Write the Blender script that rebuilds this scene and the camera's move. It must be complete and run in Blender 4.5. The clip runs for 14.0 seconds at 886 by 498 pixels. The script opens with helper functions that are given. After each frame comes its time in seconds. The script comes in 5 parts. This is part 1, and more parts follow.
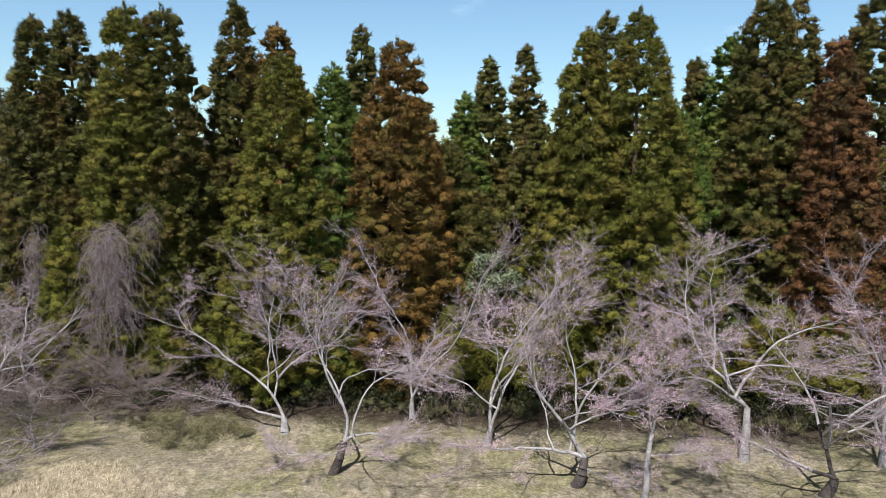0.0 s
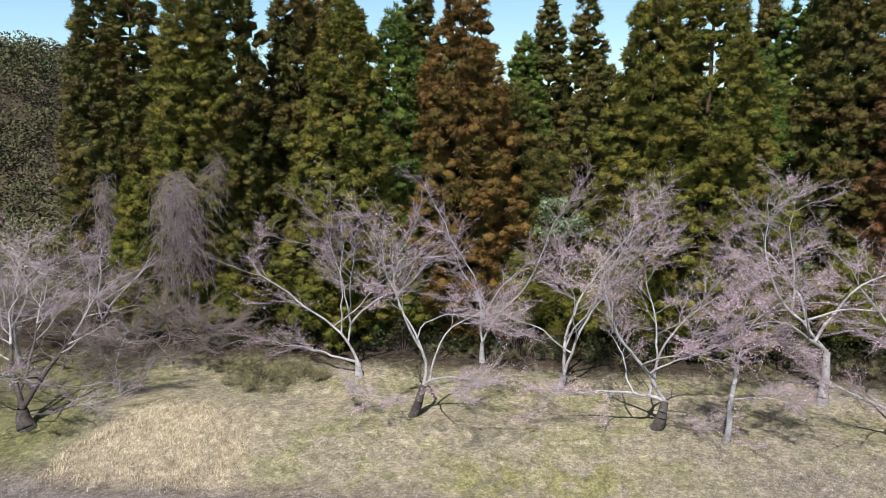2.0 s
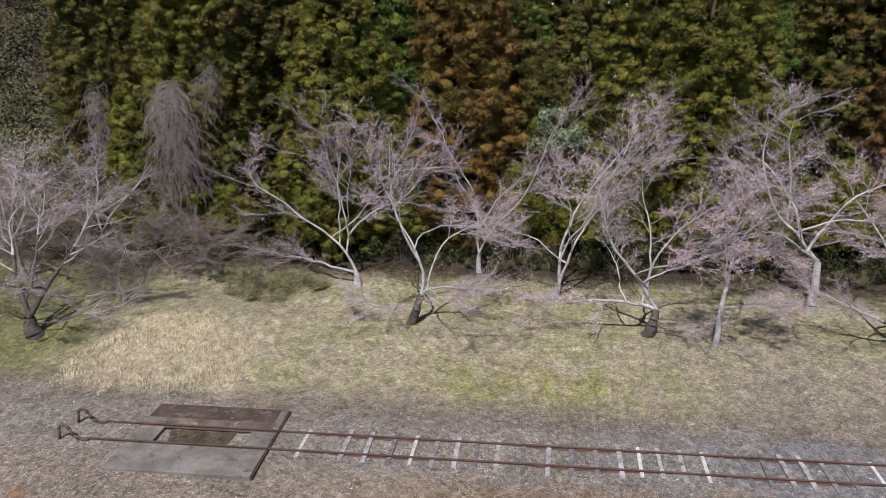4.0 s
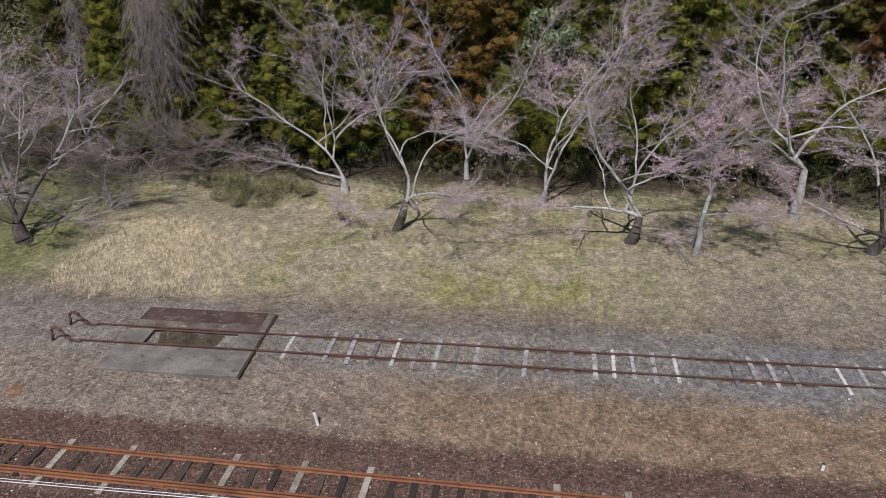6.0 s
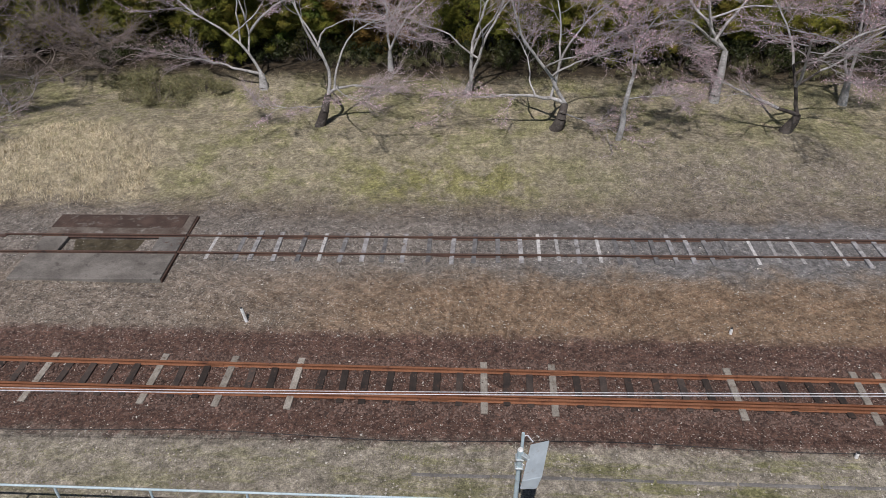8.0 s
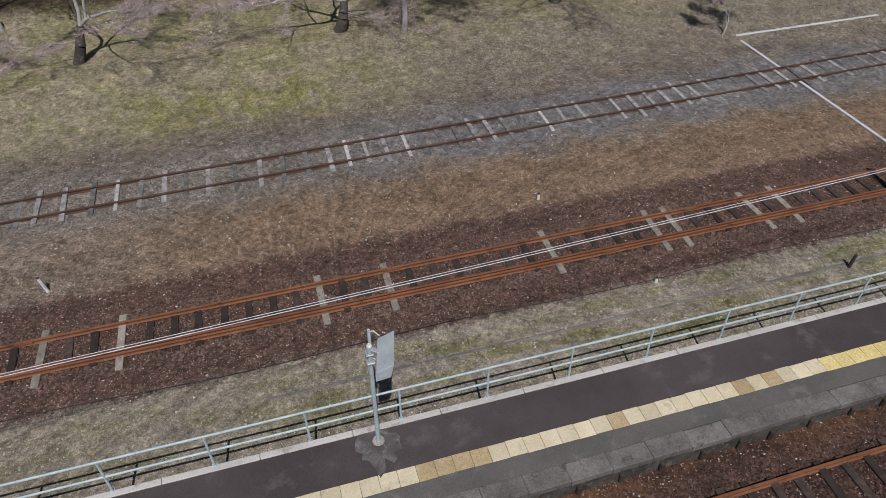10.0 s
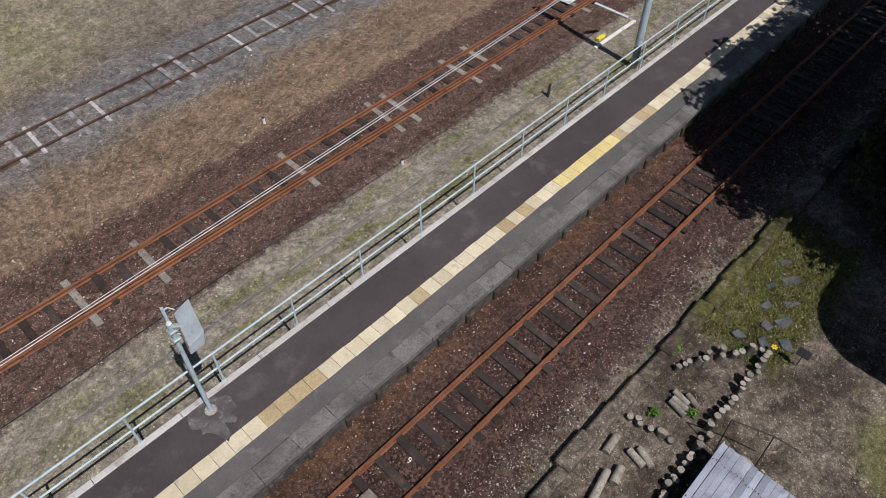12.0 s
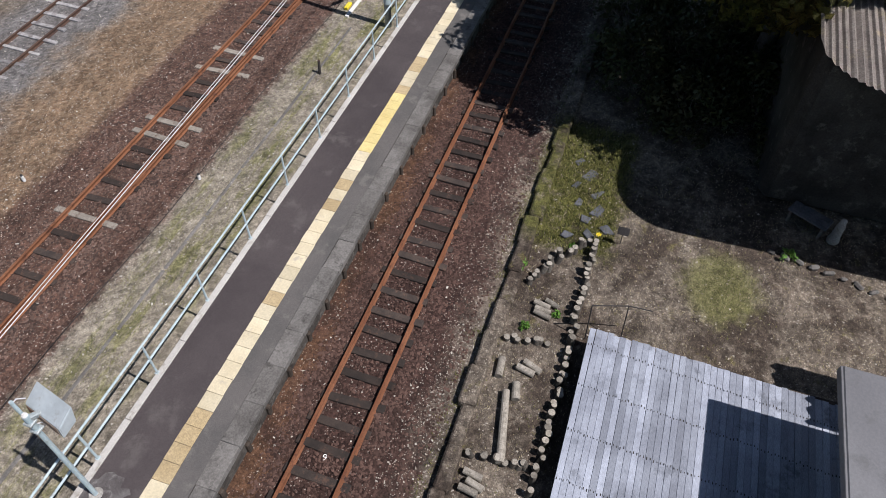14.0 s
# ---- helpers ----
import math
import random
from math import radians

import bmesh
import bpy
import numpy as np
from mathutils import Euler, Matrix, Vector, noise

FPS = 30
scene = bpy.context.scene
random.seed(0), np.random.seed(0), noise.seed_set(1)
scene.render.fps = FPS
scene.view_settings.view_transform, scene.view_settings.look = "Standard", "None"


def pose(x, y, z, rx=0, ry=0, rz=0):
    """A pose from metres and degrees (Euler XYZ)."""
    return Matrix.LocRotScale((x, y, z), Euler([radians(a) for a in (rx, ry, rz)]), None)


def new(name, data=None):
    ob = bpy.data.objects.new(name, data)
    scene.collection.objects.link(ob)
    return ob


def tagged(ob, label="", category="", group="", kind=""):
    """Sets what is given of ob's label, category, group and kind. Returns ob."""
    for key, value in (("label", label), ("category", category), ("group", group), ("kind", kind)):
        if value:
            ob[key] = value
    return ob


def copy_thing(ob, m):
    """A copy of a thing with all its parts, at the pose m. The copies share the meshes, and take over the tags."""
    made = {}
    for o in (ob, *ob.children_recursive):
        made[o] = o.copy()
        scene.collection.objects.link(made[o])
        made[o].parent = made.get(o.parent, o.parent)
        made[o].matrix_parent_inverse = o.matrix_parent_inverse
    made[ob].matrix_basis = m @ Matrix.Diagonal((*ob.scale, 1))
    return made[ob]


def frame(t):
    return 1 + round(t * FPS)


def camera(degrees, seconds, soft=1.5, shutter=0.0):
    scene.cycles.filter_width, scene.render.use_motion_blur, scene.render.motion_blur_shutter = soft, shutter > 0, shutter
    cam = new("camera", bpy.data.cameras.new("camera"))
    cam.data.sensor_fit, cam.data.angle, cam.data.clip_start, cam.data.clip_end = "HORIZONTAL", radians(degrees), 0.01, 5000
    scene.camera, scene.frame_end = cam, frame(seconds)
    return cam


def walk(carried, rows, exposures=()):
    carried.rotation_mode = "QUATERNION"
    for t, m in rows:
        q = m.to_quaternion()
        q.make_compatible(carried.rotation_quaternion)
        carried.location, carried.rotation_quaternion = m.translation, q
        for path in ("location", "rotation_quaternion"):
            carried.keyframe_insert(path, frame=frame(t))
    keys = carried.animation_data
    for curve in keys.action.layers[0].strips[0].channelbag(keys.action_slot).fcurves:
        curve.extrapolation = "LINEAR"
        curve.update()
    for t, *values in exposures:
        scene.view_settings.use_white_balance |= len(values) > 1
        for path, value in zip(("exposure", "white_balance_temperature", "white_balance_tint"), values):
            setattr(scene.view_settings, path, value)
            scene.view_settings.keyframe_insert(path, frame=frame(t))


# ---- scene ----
# ------------------------------------------------------------------ camera
cam = camera(65.06, 14.0, soft=0.5)
ROWS = [  # seconds, x, y, z, heading to the right of +y, tilt below the horizon, roll
    (0, 0.01, -13.92, 14.71, -5.72, 6.51, 0.27),
    (0.5, -0.92, -13.85, 14.74, -7.17, 7.30, -0.36),
    (1, -1.78, -13.86, 14.73, -7.85, 7.96, -0.54),
    (1.5, -2.13, -13.96, 14.66, -7.97, 9.09, -0.54),
    (2, -2.33, -14.00, 14.60, -7.97, 10.87, -0.50),
    (2.5, -2.42, -14.05, 14.49, -8.02, 12.63, -0.48),
    (3, -2.38, -14.10, 14.50, -8.02, 14.45, -0.51),
    (5.5, -1.77, -14.16, 14.67, -7.87, 23.83, -0.40),
    (6, -1.57, -14.13, 14.67, -7.91, 25.89, -0.35),
    (6.5, -1.38, -14.16, 14.55, -7.98, 27.76, -0.44),
    (7, -1.18, -14.12, 14.40, -7.14, 29.65, -0.41),
    (7.2, -1.17, -14.10, 14.33, -6.17, 30.45, -0.35),
    (9.3, -0.86, -14.33, 14.00, 7.68, 38.66, -0.43),
    (9.5, -0.87, -14.32, 13.96, 10.02, 39.27, -0.65),
    (10, -1.05, -14.30, 14.01, 16.32, 41.16, -0.39),
    (10.5, -1.15, -14.47, 14.06, 23.18, 42.70, -0.88),
    (11, -1.31, -14.34, 14.13, 31.01, 44.84, -0.32),
    (11.5, -1.48, -14.32, 14.20, 38.70, 46.66, -0.51),
    (12, -1.74, -14.20, 14.22, 45.83, 48.47, -0.31),
    (12.5, -1.94, -14.04, 14.17, 52.13, 49.70, 0.01),
    (13, -2.16, -13.82, 14.19, 58.82, 49.97, 0.18),
    (13.5, -2.42, -13.58, 14.11, 65.80, 49.78, 0.60),
    (14, -2.66, -13.37, 14.04, 71.79, 49.54, 0.68),
]
walk(cam, [(t, pose(x, y, z, 90 - tilt, 0, -head) @ pose(0, 0, 0, 0, 0, roll)) for t, x, y, z, head, tilt, roll in ROWS],
     exposures=[(0, 0.20, 6250, 15), (2, 0.27, 6200, 15), (3, 0.20, 6200, 15), (5.5, -0.20, 6250, 15), (6.5, -0.28, 6250, 15), (9.5, -0.62, 6300, 14), (10.5, -0.70, 6300, 14), (12.2, -0.36, 6300, 15), (14, -0.10, 6300, 15)])

# ------------------------------------------------------------------ light
SUN_WAY = Vector((0.072, 0.527, -0.847))  # the way sunlight travels
sun = new("sun", bpy.data.lights.new("sun", "SUN"))
sun.data.energy, sun.data.angle, sun.data.color = 5.35, radians(0.53), (1.0, 0.965, 0.91)
sun.rotation_mode = "QUATERNION"
sun.rotation_quaternion = SUN_WAY.to_track_quat("-Z", "Y")
sun.location = (0, -20, 60)
world = bpy.data.worlds.new("sky")
scene.world = world
world.use_nodes = True
wn, wl = world.node_tree.nodes, world.node_tree.links
sky = wn.new("ShaderNodeTexSky")
sky.sky_type, sky.sun_disc = "NISHITA", False
sky.sun_elevation, sky.sun_rotation = radians(58), math.atan2(-SUN_WAY.x, -SUN_WAY.y)
sky.air_density, sky.dust_density, sky.ozone_density = 1.0, 0.9, 2.0
bg = wn["Background"]
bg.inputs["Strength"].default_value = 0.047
# thin broken cloud in the sky
wtc = wn.new("ShaderNodeTexCoord")
wmap = wn.new("ShaderNodeMapping")
wmap.inputs["Scale"].default_value = (3.0, 3.0, 9.0)
wno = wn.new("ShaderNodeTexNoise")
wno.inputs["Scale"].default_value, wno.inputs["Detail"].default_value = 1.6, 5
wramp = wn.new("ShaderNodeMapRange")
wramp.inputs["From Min"].default_value, wramp.inputs["From Max"].default_value = 0.66, 0.82
wramp.inputs["To Max"].default_value = 0.35
wmix = wn.new("ShaderNodeMix")
wmix.data_type = "RGBA"
wmix.inputs[7].default_value = (9.0, 9.4, 10.0, 1)
wl.new(wtc.outputs["Generated"], wmap.inputs["Vector"])
wl.new(wmap.outputs["Vector"], wno.inputs["Vector"])
wl.new(wno.outputs["Fac"], wramp.inputs["Value"])
wl.new(wramp.outputs["Result"], wmix.inputs[0])
wl.new(sky.outputs["Color"], wmix.inputs[6])
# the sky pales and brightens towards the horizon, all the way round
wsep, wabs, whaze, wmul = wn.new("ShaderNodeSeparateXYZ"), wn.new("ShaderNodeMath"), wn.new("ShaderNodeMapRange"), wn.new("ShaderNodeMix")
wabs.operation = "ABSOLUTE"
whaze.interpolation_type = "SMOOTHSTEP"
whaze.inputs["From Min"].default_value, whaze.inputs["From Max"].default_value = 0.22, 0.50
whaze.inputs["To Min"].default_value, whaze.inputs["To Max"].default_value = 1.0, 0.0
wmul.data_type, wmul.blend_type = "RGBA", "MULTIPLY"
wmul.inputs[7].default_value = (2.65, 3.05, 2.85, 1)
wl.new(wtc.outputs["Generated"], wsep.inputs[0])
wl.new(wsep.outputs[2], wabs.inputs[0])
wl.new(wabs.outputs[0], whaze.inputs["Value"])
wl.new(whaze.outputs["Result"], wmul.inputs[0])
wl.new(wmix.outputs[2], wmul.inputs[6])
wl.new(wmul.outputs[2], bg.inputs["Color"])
# ------------------------------------------------------------------ materials


class Nodes:
    """A small builder for node materials."""

    def __init__(self, name, rough=0.8, metal=0.0):
        self.m = bpy.data.materials.new(name)
        self.m.use_nodes = True
        self.n, self.l = self.m.node_tree.nodes, self.m.node_tree.links
        self.b = self.n["Principled BSDF"]
        self.b.inputs["Roughness"].default_value = rough
        self.b.inputs["Metallic"].default_value = metal
        self.b.inputs["Specular IOR Level"].default_value = 0.3
        self.pos = self.n.new("ShaderNodeNewGeometry").outputs["Position"]
        self.obj = self.n.new("ShaderNodeTexCoord").outputs["Object"]

    def put(self, sock, v):
        if hasattr(v, "is_linked"):
            self.l.new(v, sock)
        elif isinstance(v, (tuple, list)):
            sock.default_value = (*v, 1) if len(v) == 3 and len(sock.default_value) == 4 else v
        else:
            sock.default_value = v

    def noise(self, scale, detail=4, rough=0.6, vec=None, distort=0.0, stretch=None):
        t = self.n.new("ShaderNodeTexNoise")
        v = vec or self.pos
        if stretch:
            mp = self.n.new("ShaderNodeMapping")
            mp.inputs["Scale"].default_value = stretch
            self.l.new(v, mp.inputs["Vector"])
            v = mp.outputs["Vector"]
        self.l.new(v, t.inputs["Vector"])
        for k, x in (("Scale", scale), ("Detail", detail), ("Roughness", rough), ("Distortion", distort)):
            t.inputs[k].default_value = x
        return t.outputs["Fac"]

    def voronoi(self, scale, out="Color", vec=None):
        t = self.n.new("ShaderNodeTexVoronoi")
        self.l.new(vec or self.pos, t.inputs["Vector"])
        t.inputs["Scale"].default_value = scale
        return t.outputs[out]

    def ramp(self, fac, a, b, lo=0.0, hi=1.0):
        t = self.n.new("ShaderNodeMapRange")
        t.interpolation_type = "SMOOTHSTEP"
        self.put(t.inputs["Value"], fac)
        for k, x in (("From Min", a), ("From Max", b), ("To Min", lo), ("To Max", hi)):
            self.put(t.inputs[k], x)
        return t.outputs["Result"]

    def mix(self, fac, a, b, how="MIX"):
        t = self.n.new("ShaderNodeMix")
        t.data_type, t.blend_type = "RGBA", how
        self.put(t.inputs[0], fac), self.put(t.inputs[6], a), self.put(t.inputs[7], b)
        return t.outputs[2]

    def math(self, op, a, b=0.0):
        t = self.n.new("ShaderNodeMath")
        t.operation = op
        self.put(t.inputs[0], a), self.put(t.inputs[1], b)
        return t.outputs[0]

    def xyz(self, vec=None):
        t = self.n.new("ShaderNodeSeparateXYZ")
        self.l.new(vec or self.pos, t.inputs[0])
        return t.outputs

    def rnd(self):
        return self.n.new("ShaderNodeObjectInfo").outputs["Random"]

    def island(self):
        return self.n.new("ShaderNodeNewGeometry").outputs["Random Per Island"]

    def scaled(self, col, fac):
        t = self.n.new("ShaderNodeMix")
        t.data_type, t.blend_type = "RGBA", "MULTIPLY"
        t.inputs[0].default_value = 1.0
        self.put(t.inputs[6], col)
        c = self.n.new("ShaderNodeCombineColor")
        for k in range(3):
            self.put(c.inputs[k], fac)
        self.l.new(c.outputs[0], t.inputs[7])
        return t.outputs[2]

    def done(self, col, bump=None, dist=0.02, strength=0.6, rough=None):
        self.put(self.b.inputs["Base Color"], col)
        if rough is not None:
            self.put(self.b.inputs["Roughness"], rough)
        if bump is not None:
            t = self.n.new("ShaderNodeBump")
            t.inputs["Distance"].default_value, t.inputs["Strength"].default_value = dist, strength
            self.l.new(bump, t.inputs["Height"])
            self.l.new(t.outputs["Normal"], self.b.inputs["Normal"])
        return self.m


def worn(name, a, b, c=None, big=1.2, fine=18.0, rough=0.8, metal=0.0, bump=0.01, vary=0.0, local=False, stretch=None, grain=1.0):
    """A surface that runs from colour a to b in large patches, with stains of c and fine grain."""
    k = Nodes(name, rough, metal)
    v = k.obj if local else k.pos
    f1, f2 = k.noise(big, 5, 0.65, v), k.noise(fine, 4, 0.7, v, stretch=stretch)
    col = k.mix(k.ramp(f1, 0.35, 0.65), a, b)
    if c:
        col = k.mix(k.ramp(k.noise(big * 2.7, 6, 0.7, v), 0.54, 0.68), col, c)
    col = k.scaled(col, k.ramp(f2, 0.25, 0.75, 1 - 0.3 * grain, 1 + 0.25 * grain))
    if vary:
        col = k.scaled(col, k.ramp(k.rnd(), 0, 1, 1 - vary, 1 + vary))
    return k.done(col, f2, bump, 0.5)


GREEN_X, GREEN_Y = 9.80, -16.75     # green patch in the garden


def ground_material():
    k = Nodes("ground_cover", 0.95)
    wob = k.noise(0.55, 5, 0.65)
    wob2 = k.noise(2.6, 4, 0.65)
    sep = k.xyz()
    off = k.math("MULTIPLY", k.math("SUBTRACT", wob, 0.5), 3.2)
    off2 = k.math("MULTIPLY", k.math("SUBTRACT", wob2, 0.5), 1.0)
    y = k.math("ADD", k.math("ADD", sep[1], off), off2)
    ys = k.math("ADD", sep[1], off2)  # a firmer edge
    x = sep[0]
    st = k.voronoi(37.0)
    sv = k.n.new("ShaderNodeSeparateColor")
    k.l.new(st, sv.inputs[0])
    pebble = sv.outputs[0]
    fine = k.noise(34.0, 3, 0.7)
    mid = k.noise(5.5, 4, 0.7)
    patch = k.noise(0.33, 4, 0.6)

    def band(v, a, b, soft):
        return k.math("MULTIPLY", k.ramp(v, a - soft, a + soft), k.ramp(v, b - soft, b + soft, 1.0, 0.0))

    gravel = k.mix(k.ramp(mid, 0.3, 0.7), (0.19, 0.155, 0.125), (0.34, 0.29, 0.24))
    gravel = k.mix(k.ramp(pebble, 0.945, 0.96), gravel, (0.58, 0.54, 0.49))
    gravel = k.mix(k.ramp(pebble, 0.16, 0.12), gravel, (0.075, 0.062, 0.055))
    rust = k.mix(k.ramp(mid, 0.3, 0.7), (0.20, 0.125, 0.076), (0.31, 0.222, 0.148))
    rust = k.mix(k.ramp(pebble, 0.955, 0.97), rust, (0.52, 0.44, 0.36))
    dark = k.mix(k.ramp(mid, 0.3, 0.7), (0.075, 0.043, 0.034), (0.165, 0.094, 0.070))
    dark = k.mix(k.ramp(pebble, 0.95, 0.965), dark, (0.40, 0.33, 0.29))
    pale = k.mix(k.ramp(mid, 0.3, 0.7), (0.28, 0.245, 0.195), (0.39, 0.345, 0.28))
    blue = k.mix(k.ramp(mid, 0.3, 0.7), (0.165, 0.158, 0.158), (0.265, 0.252, 0.248))
    dry = k.mix(k.ramp(mid, 0.3, 0.7), (0.285, 0.242, 0.165), (0.44, 0.385, 0.275))
    green = k.mix(k.ramp(mid, 0.3, 0.7), (0.165, 0.165, 0.065), (0.275, 0.265, 0.11))
    straw = k.mix(k.ramp(k.noise(7, 4, 0.7, stretch=(3, 0.6, 1)), 0.3, 0.7), (0.37, 0.305, 0.20), (0.56, 0.475, 0.335))
    soil = k.mix(k.ramp(mid, 0.3, 0.7), (0.14, 0.115, 0.092), (0.27, 0.225, 0.18))
    soil = k.mix(k.ramp(pebble, 0.94, 0.96), soil, (0.46, 0.41, 0.34))
    litter = k.mix(k.ramp(mid, 0.3, 0.7), (0.05, 0.038, 0.025), (0.10, 0.075, 0.045))
    moss = k.mix(k.ramp(mid, 0.3, 0.7), (0.07, 0.075, 0.02), (0.15, 0.14, 0.045))
    # from the wood towards the platform
    col = gravel
    bright = k.mix(k.ramp(mid, 0.3, 0.7), (0.20, 0.19, 0.07), (0.31, 0.285, 0.115))
    brown = k.mix(k.ramp(mid, 0.3, 0.7), (0.13, 0.10, 0.075), (0.22, 0.175, 0.135))
    turf = k.mix(k.ramp(patch, 0.47, 0.57, 0.0, 0.55), dry, green)
    turf = k.mix(k.ramp(k.noise(1.3, 6, 0.75), 0.52, 0.62, 0.0, 0.6), turf, green)
    turf = k.mix(k.ramp(k.noise(0.8, 6, 0.75, distort=0.6), 0.55, 0.63, 0.0, 0.9), turf, straw)
    moss_zone = k.math("MULTIPLY", k.math("MULTIPLY", k.ramp(x, -8, -4), k.ramp(x, 4, 0)), band(y, 10.2, 13.5, 0.8))
    turf = k.mix(k.math("MULTIPLY", moss_zone, k.ramp(k.noise(1.1, 6, 0.75), 0.42, 0.56, 0.0, 0.9)), turf, bright)
    turf = k.mix(k.ramp(k.noise(2.1, 6, 0.75), 0.57, 0.66, 0.0, 0.7), turf, brown)
    col = k.mix(k.math("MULTIPLY", band(y, 8.6, 11.2, 0.6), k.ramp(k.noise(0.7, 6, 0.7), 0.42, 0.55, 0.1, 0.85)), col, brown)
    # left end: greener grass, its colour also lowered for the shade lying there
    shaded_green = k.mix(k.ramp(mid, 0.3, 0.7), (0.115, 0.12, 0.042), (0.205, 0.20, 0.08))
    turf = k.mix(k.math("MULTIPLY", k.ramp(k.math("ADD", x, off), -21, -25), 0.85), turf, shaded_green)
    thin = k.math("MULTIPLY", k.ramp(k.math("ADD", x, k.math("MULTIPLY", off, 2.0)), 1, 9), k.ramp(y, 17.5, 12.5))
    turf = k.mix(k.math("MULTIPLY", thin, k.ramp(k.noise(1.7, 6, 0.75), 0.32, 0.58, 0.35, 0.95)), turf, gravel)
    col = k.mix(k.ramp(y, 9.0, 11.8), col, turf)
    mound = k.math("MULTIPLY", k.math("MULTIPLY", k.ramp(x, -23.5, -20.5), k.ramp(x, -13.0, -15.5)), band(y, 10.2, 15.2, 1.0))
    col = k.mix(k.math("MULTIPLY", mound, k.ramp(wob2, 0.36, 0.58, 0.25, 0.95)), col, straw)
    col = k.mix(k.ramp(y, 20.5, 22.5), col, litter)
    # bluish stone round the siding, rusty earth before it
    col = k.mix(k.math("MULTIPLY", band(y, 5.6, 9.2, 0.7), k.ramp(x, -4, 8, 0.25, 0.95)), col, blue)
    rusty = k.math("MULTIPLY", band(y, 1.4, 5.2, 0.9), k.ramp(k.math("ADD", x, k.math("MULTIPLY", off, 4.0)), -13, 0, 0.15, 1.0))
    col = k.mix(rusty, col, rust)
    col = k.mix(k.math("MULTIPLY", k.ramp(wob, 0.60, 0.66), k.math("MULTIPLY", band(y, 1.5, 6, 0.8), k.ramp(x, -17, -20))), col, (0.27, 0.12, 0.05))
    col = k.mix(band(ys, -2.0, 2.2, 0.35), col, dark)
    streak = k.noise(1.0, 6, 0.75, stretch=(0.35, 1.6, 1))
    pale = k.mix(k.math("MULTIPLY", k.math("MULTIPLY", k.ramp(streak, 0.46, 0.60, 0.0, 0.85), k.ramp(x, -12, 6, 0.45, 1.0)), band(ys, -4.4, -2.2, 0.4)), pale, green)
    col = k.mix(band(ys, -6.0, -2.1, 0.25), col, pale)
    lower = k.mix(k.ramp(mid, 0.3, 0.7), (0.036, 0.019, 0.016), (0.092, 0.050, 0.041))
    lower = k.mix(k.ramp(pebble, 0.95, 0.965), lower, (0.40, 0.33, 0.29))
    lower = k.mix(k.math("MULTIPLY", k.ramp(ys, -8.5, -7.9), k.ramp(wob, 0.38, 0.58, 0.1, 0.5)), lower, (0.20, 0.105, 0.055))
    lower = k.mix(k.math("MULTIPLY", k.ramp(ys, -10.4, -11.0), k.ramp(wob, 0.40, 0.60, 0.1, 0.8)), lower, soil)
    col = k.mix(band(ys, -11.2, -6.0, 0.2), col, lower)
    south = k.mix(k.ramp(wob, 0.42, 0.58), (0.088, 0.067, 0.053), soil)
    south = k.mix(k.ramp(k.noise(3.2, 6, 0.75), 0.56, 0.66, 0, 0.75), south, (0.27, 0.235, 0.19))
    south = k.mix(k.ramp(k.noise(1.9, 6, 0.75), 0.58, 0.66, 0, 0.55), south, (0.17, 0.15, 0.05))
    px = k.math("DIVIDE", k.math("SUBTRACT", k.math("ADD", x, off2), GREEN_X), 1.2)
    py = k.math("DIVIDE", k.math("SUBTRACT", k.math("ADD", sep[1], off2), GREEN_Y), 0.95)
    near_patch = k.math("ADD", k.math("MULTIPLY", px, px), k.math("MULTIPLY", py, py))
    south = k.mix(k.ramp(near_patch, 1.5, 0.3, 0.0, 0.8), south, green)
    mossy = k.math("MULTIPLY", k.math("MULTIPLY", k.ramp(x, 9.4, 10.2), k.ramp(x, 15.5, 14.5)), k.ramp(ys, -14.2, -13.6))
    south = k.mix(k.math("MULTIPLY", mossy, k.ramp(wob2, 0.35, 0.5, 0.3, 1.0)), south, moss)
    col = k.mix(k.ramp(ys, -11.1, -11.5), col, south)
    col = k.scaled(col, k.ramp(fine, 0.25, 0.75, 0.62, 1.30))
    col = k.scaled(col, k.ramp(k.noise(15.0, 6, 0.8), 0.34, 0.66, 0.68, 1.28))
    col = k.scaled(col, k.ramp(k.noise(6.5, 5, 0.75), 0.34, 0.68, 0.74, 1.22))
    col = k.scaled(col, k.ramp(k.noise(1.6, 5, 0.7), 0.30, 0.72, 0.72, 1.20))
    col = k.scaled(col, k.ramp(patch, 0.25, 0.75, 0.85, 1.15))
    col = k.scaled(col, k.ramp(k.noise(3.4, 6, 0.8, distort=0.4), 0.36, 0.62, 0.70, 1.16))
    return k.done(col, k.math("ADD", pebble, fine), 0.04, 0.75)


def foliage(name, a, b, tip=None, gloss=0.55, needle=False):
    """Needles or leaves: each spray has its own shade, with a large-scale drift."""
    k = Nodes(name, gloss)
    col = k.mix(k.ramp(k.island(), 0, 1), a, b)
    if tip:
        col = k.mix(k.ramp(k.noise(0.5, 3, 0.6), 0.45, 0.68), col, tip)
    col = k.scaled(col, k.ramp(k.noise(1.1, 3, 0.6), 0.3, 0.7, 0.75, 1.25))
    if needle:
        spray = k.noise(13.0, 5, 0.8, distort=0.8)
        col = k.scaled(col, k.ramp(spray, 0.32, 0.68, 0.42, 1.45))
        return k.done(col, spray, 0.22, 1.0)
    return k.done(col)


